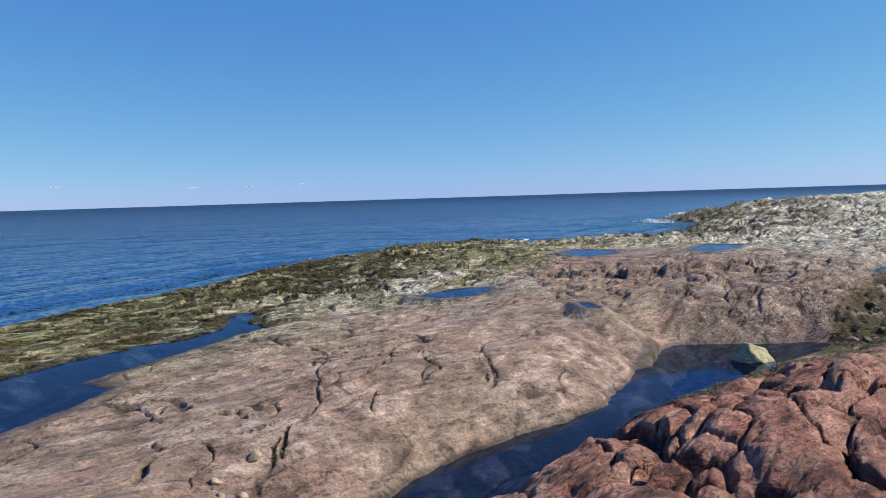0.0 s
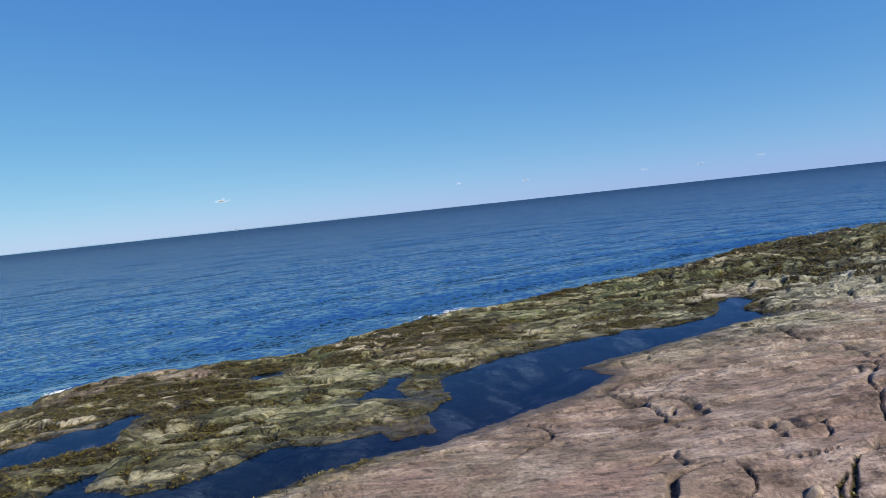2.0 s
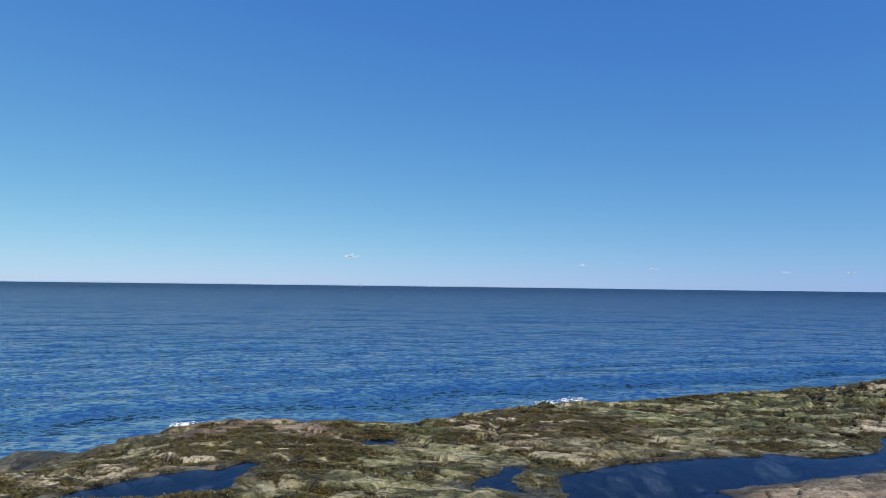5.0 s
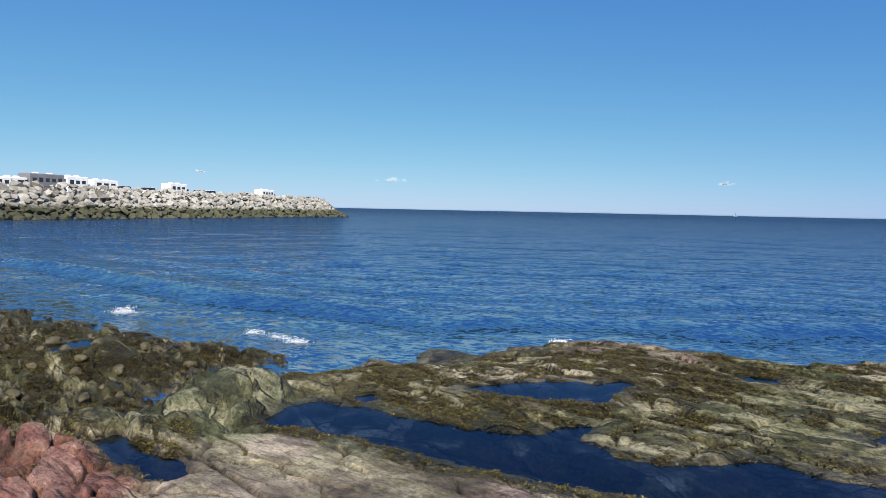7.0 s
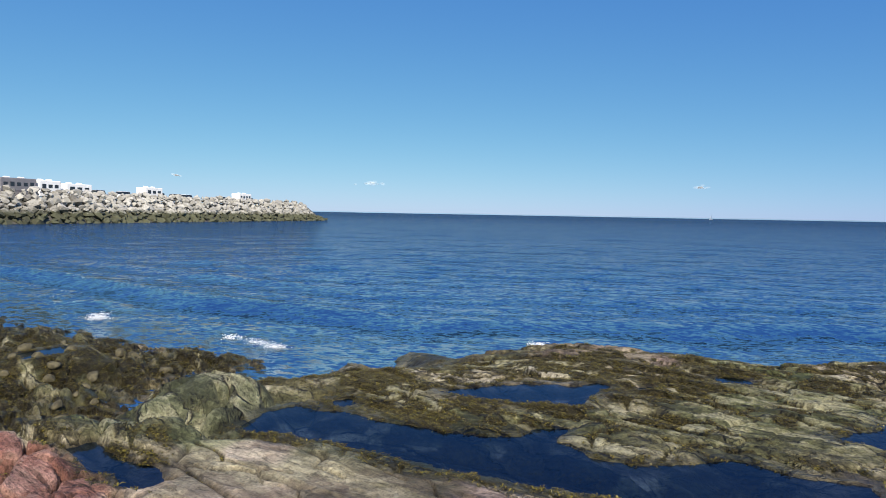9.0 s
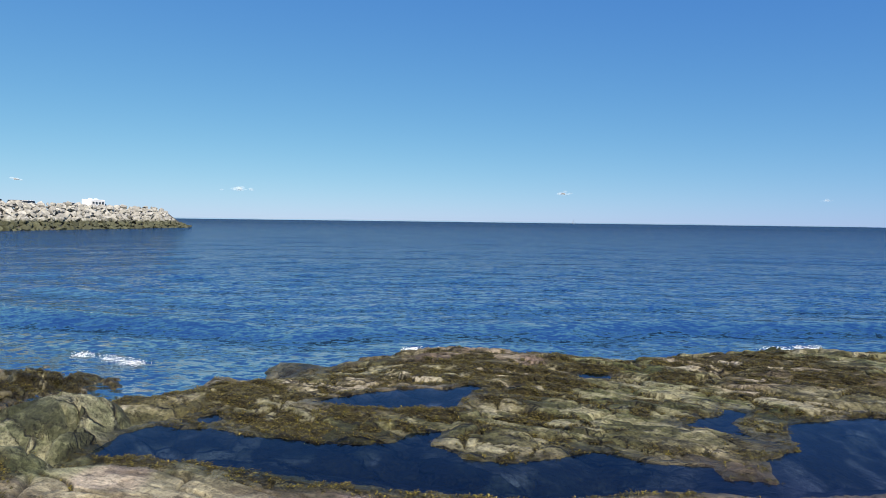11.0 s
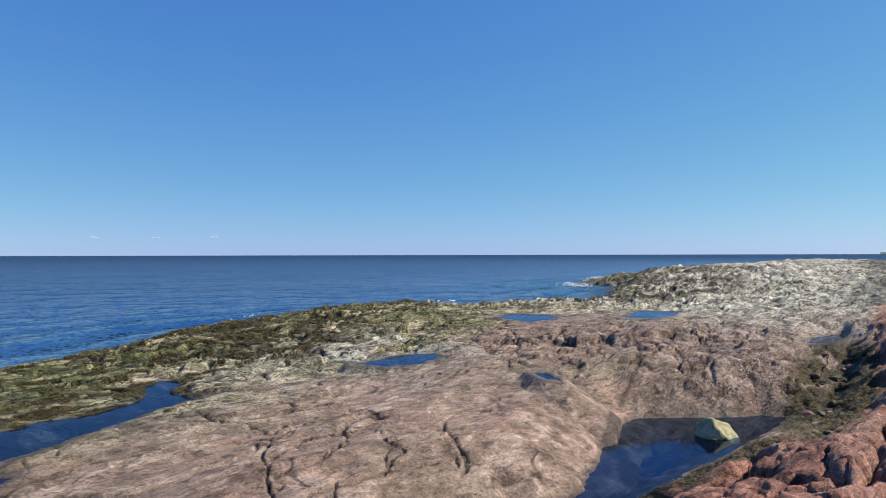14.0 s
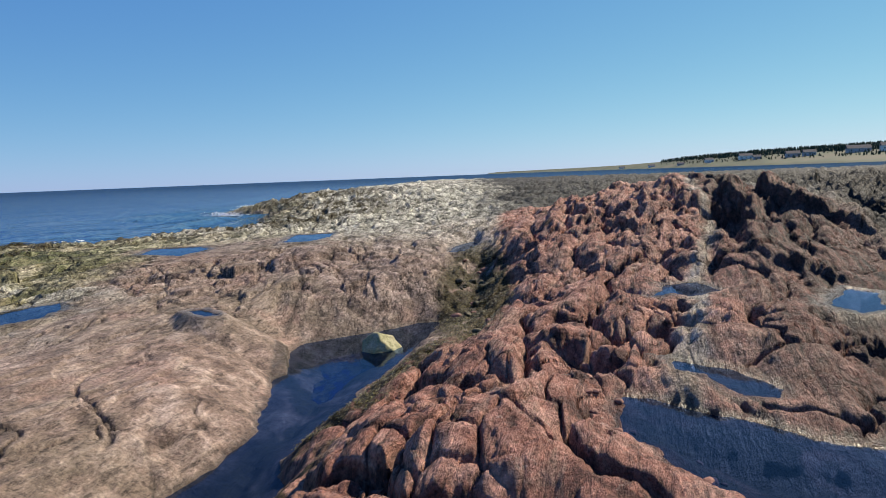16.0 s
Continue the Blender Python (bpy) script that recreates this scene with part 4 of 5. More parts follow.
ground = sheet("ground", gx, gy, gz, quads, ROCK,
               {"red": cover["red"], "pale": pale_all, "seaward": np.maximum(cover["shore"] * (1 - 0.85 * smooth(0.25, 0.6, hump(gx, gy, -12.2, 0.0, 1.6, 0.9, 0) + 0.3 * fbm(gx * 0.9, gy * 0.9, 3, 81))) * (1 - 0.25 * smooth(0.1, 0.35, fbm(gx * 0.35 + 3, gy * 0.35, 3, 82))), cover["cobble"]), "moss": mossy,
                "dark": dark_rock_shade, "cream": 0.75 * cover["left"] * smooth(-0.05, 0.12, fbm(gx * 0.9, gy * 0.9, 5, 62)), "flank_shade": cover["red"] * cover["dip"] * (0.68 + 0.3 * smooth(-0.3, 0.3, fbm(cover["u"] * 0.3, cover["v"] * 1.6, 4, 68))), "wet": cover["wet"] * (1 - 0.45 * smooth(0.05, 0.3, -cover["bank"])), "slab": np.clip(cover["slab"] + cover["left"], 0, 1), "chipped": np.clip(0.6 * cover["red"] * cover["dip"] + 0.8 * pale_all + 0.9 * cover["cobble"] + 0.6 * cover["shore"] + 0.5 * cover["slab"] * cover["broken"], 0, 1),
                "relief": np.clip(0.50 + 0.60 * cover["red"] + 0.45 * pale_all + 0.35 * cover["shore"] + 0.5 * dark_rock_shade + 0.35 * cover["slab"] * cover["broken"], 0, 1.25), "weed": np.maximum(weed * 0.97, smooth(0.0, 0.2, -cover["bank"]) * (0.97 * smooth(-0.45, -0.02, fbm(gx * 3.4, gy * 3.4, 5, 64)))), "crack": cover["crack"]})
tagged(ground, "weathered pink, red and pale bedrock shore, cracked and partly weed-covered", "rock shore", kind="structure")
me = ground.data

# ---------------------------------------------------------------- the sea
sx, sy, squads, _ = polar(MIDDLE, 0.45, 3.0, (-50, 144), (7.0, (60, 1.009), (4900, 1.025)))
coast = -inside(COAST, sx, sy)
dist = np.hypot(sx, sy)
swell_at = (coast + 0.9 * fbm(sx * 0.10, sy * 0.10, 2, 51)) / 4.6
phase = 2 * math.pi * swell_at
amp = 0.11 * smooth(0.8, 3, coast) * smooth(11, 3, coast)
sz = amp * (np.sin(phase) + 0.45 * np.sin(2 * phase + 0.9)) * (0.35 + vnoise(sx * 0.10, sy * 0.10, 52))
sz += 0.03 * fbm(sx * 0.9, sy * 0.45, 3, 53) * smooth(60, 20, dist) + 0.04 * fbm(sx * 0.25, sy * 0.25, 3, 54) * smooth(300, 60, dist)
sz *= smooth(-0.5, 2.0, coast)
sea = sheet("sea", sx, sy, sz, squads, SEA, {"near_gloss": np.clip(1 - np.log(np.maximum(coast, 12) / 12) / math.log(40), 0, 1), "shallow": 0.7 * smooth(0.0, 0.13, sz) * smooth(14, 5, coast) + np.exp(-np.clip(coast, 0, None) / 4.5) * smooth(-3, 1, coast)})
tagged(sea, "deep blue rippled sea, greener in the shallows", "sea", kind="structure")

# ---------------------------------------------------------------- water in the pools
for key, (level, depth, width, outline) in POOLS.items():
    mx, my = sum(p[0] for p in outline) / len(outline), sum(p[1] for p in outline) / len(outline)
    bm = bmesh.new()
    ring = []
    for (ax, ay), (bx, by), (cx, cy) in zip(outline[-1:] + outline[:-1], outline, outline[1:] + outline[:1]):
        tx, ty = cx - ax, cy - ay
        k = math.hypot(tx, ty) or 1
        ring.append((bx, by, ty / k, -tx / k))
    area = sum(a[0] * b[1] - b[0] * a[1] for a, b in zip(outline, outline[1:] + outline[:1]))
    sign = 0.12 if area > 0 else -0.12
    bm.faces.new([bm.verts.new((px + nx * sign, py + ny * sign, level)) for px, py, nx, ny in ring])
    bmesh.ops.triangulate(bm, faces=bm.faces)
    bmesh.ops.recalc_face_normals(bm, faces=bm.faces)
    if sum(f.normal.z for f in bm.faces) < 0:
        bmesh.ops.reverse_faces(bm, faces=bm.faces)
    w = part("tide_pool_water", bm, POOL, None)
    w.visible_shadow = False
    tagged(w, "still dark blue tide pool in the bedrock", "tide pool", "tide pools", "structure")


# ---------------------------------------------------------------- the boulder in the pool
def stone_mesh(seed, sub, squash, rough):
    bm = bmesh.new()
    bmesh.ops.create_icosphere(bm, subdivisions=sub, radius=1.0)
    for v in bm.verts:
        d = v.co.normalized()
        k = 1 + rough * noise.noise(d * 1.3 + Vector((seed * 3.1, 0, 0))) + 0.35 * rough * noise.noise(d * 3.5 + Vector((0, seed * 5.3, 0)))
        v.co = Vector((d.x * squash[0], d.y * squash[1], d.z * squash[2])) * k
    return bm


boulder_mat, bnt, bbsdf = material("boulder_stone")
bp = position(bnt)
bn = noise_of(bnt, bp, 4, 6, 0.6)
bcol = ramp(bnt, bn, (0.3, (0.16, 0.15, 0.07)), (0.5, (0.27, 0.26, 0.13)), (0.7, (0.35, 0.32, 0.21)))
bcol = mixed(bnt, 1.0, bcol, ramp(bnt, noise_of(bnt, bp, 40, 4), (0.35, (0.7, 0.7, 0.7)), (0.6, (1.1, 1.1, 1.1))), "MULTIPLY")
bnt.links.new(bcol, bbsdf.inputs["Base Color"])
bbsdf.inputs["Roughness"].default_value = 0.8
bumped(bnt, bn, bbsdf, 0.6, 0.03)
bm = bmesh.new()
bmesh.ops.create_icosphere(bm, subdivisions=5, radius=1.0)
cuts = [(Vector((-0.72, -0.35, 0.60)), 0.80), (Vector((0.55, -0.55, 0.62)), 0.74), (Vector((0.85, 0.35, 0.38)), 0.84), (Vector((-0.3, 0.8, 0.5)), 0.76),
        (Vector((0.1, -0.95, 0.25)), 0.80), (Vector((-0.95, 0.25, 0.15)), 0.86), (Vector((0.35, 0.1, 0.96)), 0.86)]
for v in bm.verts:
    d = v.co.normalized()
    r = 1.0
    for way, off in cuts:
        c = d.dot(way.normalized())
        if c > 0:
            r = min(r, off / c)
    r *= 1 + 0.06 * noise.noise(d * 2.5) + 0.025 * noise.noise(d * 9)
    v.co = Vector((d.x * 0.32, d.y * 0.28, d.z * 0.30)) * r
boulder = part("boulder", bm, boulder_mat, None, smooth_faces=True)
boulder.matrix_world = pose(-0.10, 10.75, 0.13, 0, 0, 10)
tagged(boulder, "olive-green algae-tinged boulder standing in the tide pool", "boulder")


# ---------------------------------------------------------------- breakwater
BW0, BW1 = Vector((-36.0, -82.5, 0)), Vector((-200.0, -72.5, 0))
bw_way = (BW1 - BW0).normalized()
bw_back = Vector((bw_way.y, -bw_way.x, 0))
if bw_back.y > 0:
    bw_back = -bw_back
breakwater = new("breakwater")
breakwater.matrix_world = pose(BW0.x, BW0.y, 0)
tagged(breakwater, "long grey breakwater of piled quarry stone, dark at the waterline", "breakwater")
base_inv = breakwater.matrix_world.inverted()
core_mat = plain("breakwater_core", (0.07, 0.066, 0.058), 0.9, scale=0.8, bump=0.3)
length = (BW1 - BW0).length
bm = bmesh.new()
profile = [(1.2, -3), (1.6, 0), (7.2, 4.1), (8.6, 3.9), (17, 3.9), (24, -3)]
rows_bm = []
for s in np.linspace(0, length - 5, 30):
    rows_bm.append([bm.verts.new(bw_way * s + bw_back * b + Vector((0, 0, h))) for b, h in profile])
for a, b in zip(rows_bm, rows_bm[1:]):
    for i in range(len(profile) - 1):
        bm.faces.new((a[i], a[i + 1], b[i + 1], b[i]))
tip = [bm.verts.new(bw_way * (length + 1) + bw_back * b + Vector((0, 0, min(h, -0.5)))) for b, h in profile]
for i in range(len(profile) - 1):
    bm.faces.new((rows_bm[-1][i], rows_bm[-1][i + 1], tip[i + 1], tip[i]))
bmesh.ops.recalc_face_normals(bm, faces=bm.faces)
part("core", bm, core_mat, breakwater, "rubble core of the breakwater")

rock_rng = random.Random(5)
stone_kinds = []
for k in range(10):
    bm = bmesh.new()
    for _ in range(13):
        d = Vector((rock_rng.gauss(0, 1), rock_rng.gauss(0, 1), rock_rng.gauss(0, 1))).normalized()
        bm.verts.new(Vector((d.x * rock_rng.uniform(0.85, 1.1), d.y * rock_rng.uniform(0.6, 0.8), d.z * rock_rng.uniform(0.5, 0.7))))
    bmesh.ops.convex_hull(bm, input=bm.verts)
    for v in [v for v in bm.verts if not v.link_faces]:
        bm.verts.remove(v)
    me = bpy.data.meshes.new("stone")
    bm.to_mesh(me)
    bm.free()
    me.materials.append(ARMOUR)
    stone_kinds.append(me)
placed = []
for j in range(11):
    s = rock_rng.uniform(0, 1.5)
    while s < length:
        f = j / 10
        size = rock_rng.choice((0.6, 0.75, 0.9, 1.1, 1.35)) * 0.95
        end = max(0.0, (s - (length - 9)) / 9)
        h = 0.1 + 5.0 * f * (1 - end) + rock_rng.uniform(-0.2, 0.25)
        b = 1.2 + 6.6 * f + rock_rng.uniform(-0.6, 0.5) + 2 * end
        placed.append((bw_way * s + bw_back * b + Vector((0, 0, h)), size, (rock_rng.uniform(-0.5, 0.5), rock_rng.uniform(-0.5, 0.5), rock_rng.uniform(0, 6.28)), rock_rng.randrange(10)))
        s += size * rock_rng.uniform(1.35, 1.75)
placed.sort(key=lambda p: abs((BW0 + p[0]).x + 85))
for at, size, turn, kind in placed[:300]:
    st = new("stone", stone_kinds[kind])
    st.parent = breakwater
    st.matrix_local = Matrix.LocRotScale(at, Euler(turn), (size, size, size))
verts, faces = [], []
for at, size, turn, kind in placed[300:]:
    mtx, start = Matrix.LocRotScale(at, Euler(turn), (size, size, size)), len(verts)
    verts += [mtx @ v.co for v in stone_kinds[kind].vertices]
    faces += [[start + i for i in p.vertices] for p in stone_kinds[kind].polygons]
rest = link_mesh("stone_rubble", verts, faces, ARMOUR, False)
rest.parent = breakwater
tagged(rest, "more distant armour stones", kind="stuff")

# ---------------------------------------------------------------- vehicles on the breakwater
white_paint, grey_paint = plain("white_coachwork", (0.80, 0.80, 0.79), 0.35, vary=0.06, scale=0.8), plain("grey_coachwork", (0.20, 0.19, 0.20), 0.4, vary=0.15, scale=0.8)
silver_paint = plain("silver_coachwork", (0.45, 0.47, 0.50), 0.3, 0.4, vary=0.08, scale=1)
dark_glass = plain("tinted_glass", (0.02, 0.025, 0.03), 0.06, vary=0.1)
rubber, steel = plain("tyre_rubber", (0.03, 0.03, 0.03), 0.8), plain("wheel_steel", (0.5, 0.5, 0.5), 0.35, 0.8)
stripe_paint = plain("stripe_paint", (0.10, 0.09, 0.11), 0.4)


def wheels(thing, spots, radius):
    for x, y in spots:
        bm = bmesh.new()
        bmesh.ops.create_cone(bm, cap_ends=True, segments=20, radius1=radius, radius2=radius, depth=0.22, matrix=Matrix.Translation((x, y, radius)) @ Matrix.Rotation(radians(90), 4, "X"))
        bmesh.ops.bevel(bm, geom=[e for e in bm.edges if len(e.link_faces) == 2 and e.calc_face_angle() > 1], offset=0.04, segments=2, affect="EDGES")
        w = part("wheel", bm, rubber, thing, "black tyre")
        bm = bmesh.new()
        bmesh.ops.create_cone(bm, cap_ends=True, segments=16, radius1=radius * 0.6, radius2=radius * 0.5, depth=0.26, matrix=Matrix.Translation((x, y, radius)) @ Matrix.Rotation(radians(90), 4, "X"))
        part("rim", bm, steel, w, "steel rim")


def camper(name, at, turn, size, paint, label, nose=True, windows=4):
    """A motorhome or caravan; its long side along x."""
    lx, ly, lz = size
    thing = new(name)
    thing.matrix_world = pose(*at, 0, 0, turn)
    bm = bmesh.new()
    box(bm, lx, ly, lz - 0.5, (0, 0, 0.5 + (lz - 0.5) / 2), 0.12)
    part("body", bm, paint, thing, smooth_faces=False)
    if nose:
        bm = bmesh.new()
        box(bm, 1.1, ly * 0.94, lz * 0.52, (lx / 2 + 0.5, 0, 0.45 + lz * 0.26), 0.1, 0.18)
        cab = part("cab", bm, paint, thing)
        bm = bmesh.new()
        box(bm, 0.7, ly * 0.97, 0.55, (lx / 2 + 0.45, 0, lz * 0.58), 0.04, 0.1)
        part("windscreen", bm, dark_glass, cab, "tinted windscreen")
    for side in (-1, 1):
        for i in range(windows):
            x = -lx / 2 + lx * (i + 0.75) / (windows + 0.5)
            bm = bmesh.new()
            box(bm, lx / windows * 0.55, 0.05, 0.6 if i % 3 else 0.75, (x, side * ly / 2, lz * 0.70), 0.02)
            part("window", bm, dark_glass, thing, "tinted side window")
        bm = bmesh.new()
        box(bm, lx * 0.96, 0.03, 0.16, (0, side * (ly / 2 + 0.004), lz * 0.38), 0.01)
        part("stripe", bm, stripe_paint, thing, "dark side stripe")
    for x in (-lx * 0.22, lx * 0.18):
        bm = bmesh.new()
        box(bm, 0.9, 0.7, 0.26, (x, 0, lz + 0.12), 0.06, 0.15)
        part("roof_unit", bm, white_paint, thing, "white roof air-conditioner")
    wheels(thing, [(-lx * 0.28, ly / 2 - 0.15), (-lx * 0.28, -ly / 2 + 0.15), (lx * 0.36, ly / 2 - 0.15), (lx * 0.36, -ly / 2 + 0.15)], 0.36)
    return tagged(thing, label, "camper")


def car(name, at, turn, paint, label):
    thing = new(name)
    thing.matrix_world = pose(*at, 0, 0, turn)
    bm = bmesh.new()
    box(bm, 4.5, 1.8, 0.75, (0, 0, 0.72), 0.16)
    part("body", bm, paint, thing)
    bm = bmesh.new()
    box(bm, 2.7, 1.6, 0.62, (-0.2, 0, 1.36), 0.1, 0.16)
    part("cabin", bm, dark_glass, thing, "dark glazed cabin")
    bm = bmesh.new()
    box(bm, 2.1, 1.35, 0.08, (-0.2, 0, 1.68), 0.03)
    part("roof", bm, paint, thing)
    wheels(thing, [(-1.35, 0.8), (-1.35, -0.8), (1.35, 0.8), (1.35, -0.8)], 0.32)
    return tagged(thing, label, "car")


def on_mole(s, b=12.0, dz=0.0):
    p = BW0 + bw_way * s + bw_back * b
    return (p.x, p.y, 3.9 + dz)


mole_turn = math.degrees(math.atan2(bw_way.y, bw_way.x))
camper("caravan", on_mole(50.7), mole_turn, (6.5, 2.3, 2.5), white_paint, "long white caravan parked behind the breakwater stones", False, 5)
camper("camper_van", on_mole(54.8), mole_turn + 180, (4.2, 2.1, 2.6), white_paint, "short white camper van parked on the breakwater", True, 2)
camper("motorhome", on_mole(60.6), mole_turn + 180, (7.0, 2.5, 3.4), grey_paint, "dark grey motorhome with tinted windows parked on the breakwater", True, 5)
camper("travel_trailer", on_mole(67.0), mole_turn, (4.6, 2.4, 3.3), white_paint, "white travel trailer parked beside the dark motorhome", False, 3)
camper("travel_trailer", on_mole(73.6), mole_turn, (6.0, 2.4, 3.0), white_paint, "white travel trailer with three dark windows", False, 3)
car("estate_car", on_mole(77.8, 10.5, 0.35), mole_turn, silver_paint, "silver estate car parked behind the breakwater stones")
car("hatchback", on_mole(84.2, 10.5, 0.35), mole_turn + 180, white_paint, "white hatchback parked behind the breakwater stones")
camper("motorhome", on_mole(94.2), mole_turn, (5.4, 2.4, 3.2), white_paint, "white motorhome parked alone on the breakwater", True, 3)
car("estate_car", on_mole(101.0, 10.5, 0.35), mole_turn, silver_paint, "silver estate car beside a white car")
car("hatchback", on_mole(104.9, 10.5, 0.35), mole_turn, white_paint, "white hatchback beside a silver car")
car("hatchback", on_mole(118.6, 10.5, 0.35), mole_turn, white_paint, "white hatchback far along the breakwater")
camper("camper_van", on_mole(130.6), mole_turn, (6.0, 2.4, 3.1), white_paint, "white camper van near the end of the breakwater", True, 4)

# ---------------------------------------------------------------- loose stones
olive_stone = plain("olive_stone", (0.075, 0.064, 0.034), 0.8, vary=0.6, scale=14, bump=0.03)
grey_stone = plain("grey_stone", (0.24, 0.19, 0.145), 0.85, vary=0.5, scale=14, bump=0.03)
red_stone = plain("red_stone", (0.20, 0.092, 0.068), 0.85, vary=0.5, scale=14, bump=0.03)
stone_rng = random.Random(21)


def stone_kind(seed, mat):
    """A broken stone: a lump with flat faces knocked off it."""
    rng, bm = random.Random(seed), bmesh.new()
    bmesh.ops.create_icosphere(bm, subdivisions=3, radius=1.0)
    planes = [(Vector((rng.gauss(0, 1), rng.gauss(0, 1), rng.gauss(0, 0.8))).normalized(), rng.uniform(0.55, 0.85)) for _ in range(11)]
    for v in bm.verts:
        d = v.co.normalized()
        k = min([1.0] + [off / d.dot(way) for way, off in planes if d.dot(way) > 0.05])
        k *= 1 + 0.07 * noise.noise(d * 3 + Vector((seed, 0, 0)))
        v.co = Vector((d.x, d.y * 0.8, d.z * 0.6)) * k
    me = bpy.data.meshes.new("shore_stone")
    bm.to_mesh(me)
    bm.free()
    me.materials.append(mat)
    me.polygons.foreach_set("use_smooth", [True] * len(me.polygons))
    return me


def stones(kinds, spots, sizes, label, group):
    """Single stones lying on the rock, sunk a little."""
    pz, _ = shore(np.array([s[0] for s in spots]), np.array([s[1] for s in spots]))
    for (x, y), z in zip(spots, pz):
        if z < 0.05:
            continue
        r = stone_rng.uniform(*sizes)
        ob = new("shore_stone", stone_rng.choice(kinds))
        ob.matrix_world = Matrix.LocRotScale((x, y, z + 0.10 * r), Euler((stone_rng.uniform(-0.3, 0.3), stone_rng.uniform(-0.3, 0.3), stone_rng.uniform(0, 6.28))), (r, r, r))
        tagged(ob, label, "stone", group)


olive_kinds, grey_kinds, red_kinds = [stone_kind(k, olive_stone) for k in range(4)], [stone_kind(k + 10, grey_stone) for k in range(4)], [stone_kind(k + 20, red_stone) for k in range(3)]
stones(olive_kinds, [(stone_rng.uniform(-11.6, -7.2), stone_rng.uniform(-8.5, -5.0)) for _ in range(60)], (0.06, 0.14), "angular olive shore stone among rockweed", "headland stones")
stones(grey_kinds, [(stone_rng.gauss(-3.45, 0.28), stone_rng.gauss(3.75, 0.35)) for _ in range(14)], (0.03, 0.10), "broken stone lying in an open joint of the slab", "stones in the joint")
stones(olive_kinds + red_kinds, [(1.95 + 0.26 * k + stone_rng.gauss(0, 0.25), 13.2 + k) for k in [stone_rng.gauss(0, 1.5) for _ in range(20)]], (0.05, 0.13), "loose stone in the weedy gully", "gully stones")
stones(red_kinds, [(stone_rng.gauss(1.15, 0.15), stone_rng.gauss(5.3, 0.5)) for _ in range(14)], (0.025, 0.06), "small stone at the edge of a tide pool", "poolside stones")

# ---------------------------------------------------------------- rockweed
weed_rng = np.random.default_rng(11)


def weed_bed(x0, x1, y0, y1, tries, label, size=(0.02, 0.042)):
    """Tufts of short bent blades wherever the weed lies within a stretch of the plan."""
    px, py = weed_rng.uniform(x0, x1, tries), weed_rng.uniform(y0, y1, tries)
    pz, o = shore(px, py)
    keep = weed_rng.random(tries) < weed_cover(px, py, pz, o) * 0.95
    px, py, pz = px[keep], py[keep], pz[keep]
    n = 6 * len(px)
    x, y, z, r = (np.repeat(a, 6) for a in (px, py, pz, weed_rng.uniform(*size, len(px))))
    x, y = x + weed_rng.normal(0, 0.35, n) * r, y + weed_rng.normal(0, 0.35, n) * r
    turn, k = weed_rng.uniform(0, 6.283, n), weed_rng.uniform(0.5, 1.5, n)
    ca, sa, w, h = np.cos(turn), np.sin(turn), r * weed_rng.uniform(0.08, 0.20, n), r * weed_rng.uniform(0.10, 0.50, n)
    mid, tip_x, tip_y = r * k * 0.5, x + ca * r * k, y + sa * r * k
    verts = np.stack([np.stack(c, 1) for c in ((x - sa * w * 0.4, y + ca * w * 0.4, z), (x + sa * w * 0.4, y - ca * w * 0.4, z),
                                               (x + ca * mid - sa * w, y + sa * mid + ca * w, z + h), (x + ca * mid + sa * w, y + sa * mid - ca * w, z + h * 0.8),
                                               (tip_x, tip_y, z + h * 0.5))], 1).reshape(-1, 3).tolist()
    i = (np.arange(n) * 5)[:, None]
    faces = np.hstack([i, i + 1, i + 3, i + 2]).tolist() + np.hstack([i + 2, i + 3, i + 4]).tolist()
    return tagged(link_mesh("rockweed", verts, faces, WEED, False), label, "seaweed", "rockweed beds", "stuff")


weed_bed(-13.5, -6.0, -3.0, 10.5, 125000, "olive brown rockweed over the seaward ledges")
weed_bed(-15.0, -6.0, -13, -3.0, 80000, "dark brown rockweed over the headland stones")
weed_bed(-6.6, -3.8, -6.0, -2.4, 9000, "golden brown weed between the red blocks")
weed_bed(-4.2, -2.6, 2.8, 5.2, 9000, "dark weed filling an open joint of the slab", (0.02, 0.05))
weed_bed(-1.6, 3.8, 7.0, 18.5, 40000, "brown rockweed in the gully beside the red ridge")
weed_bed(-16.5, -8, 10.5, 26, 30000, "olive rockweed on the seaward hump", (0.04, 0.09))

# ---------------------------------------------------------------- foam
foam_mat = plain("sea_foam", (0.82, 0.84, 0.85), 0.7, vary=0.12, scale=8, bump=0.03)


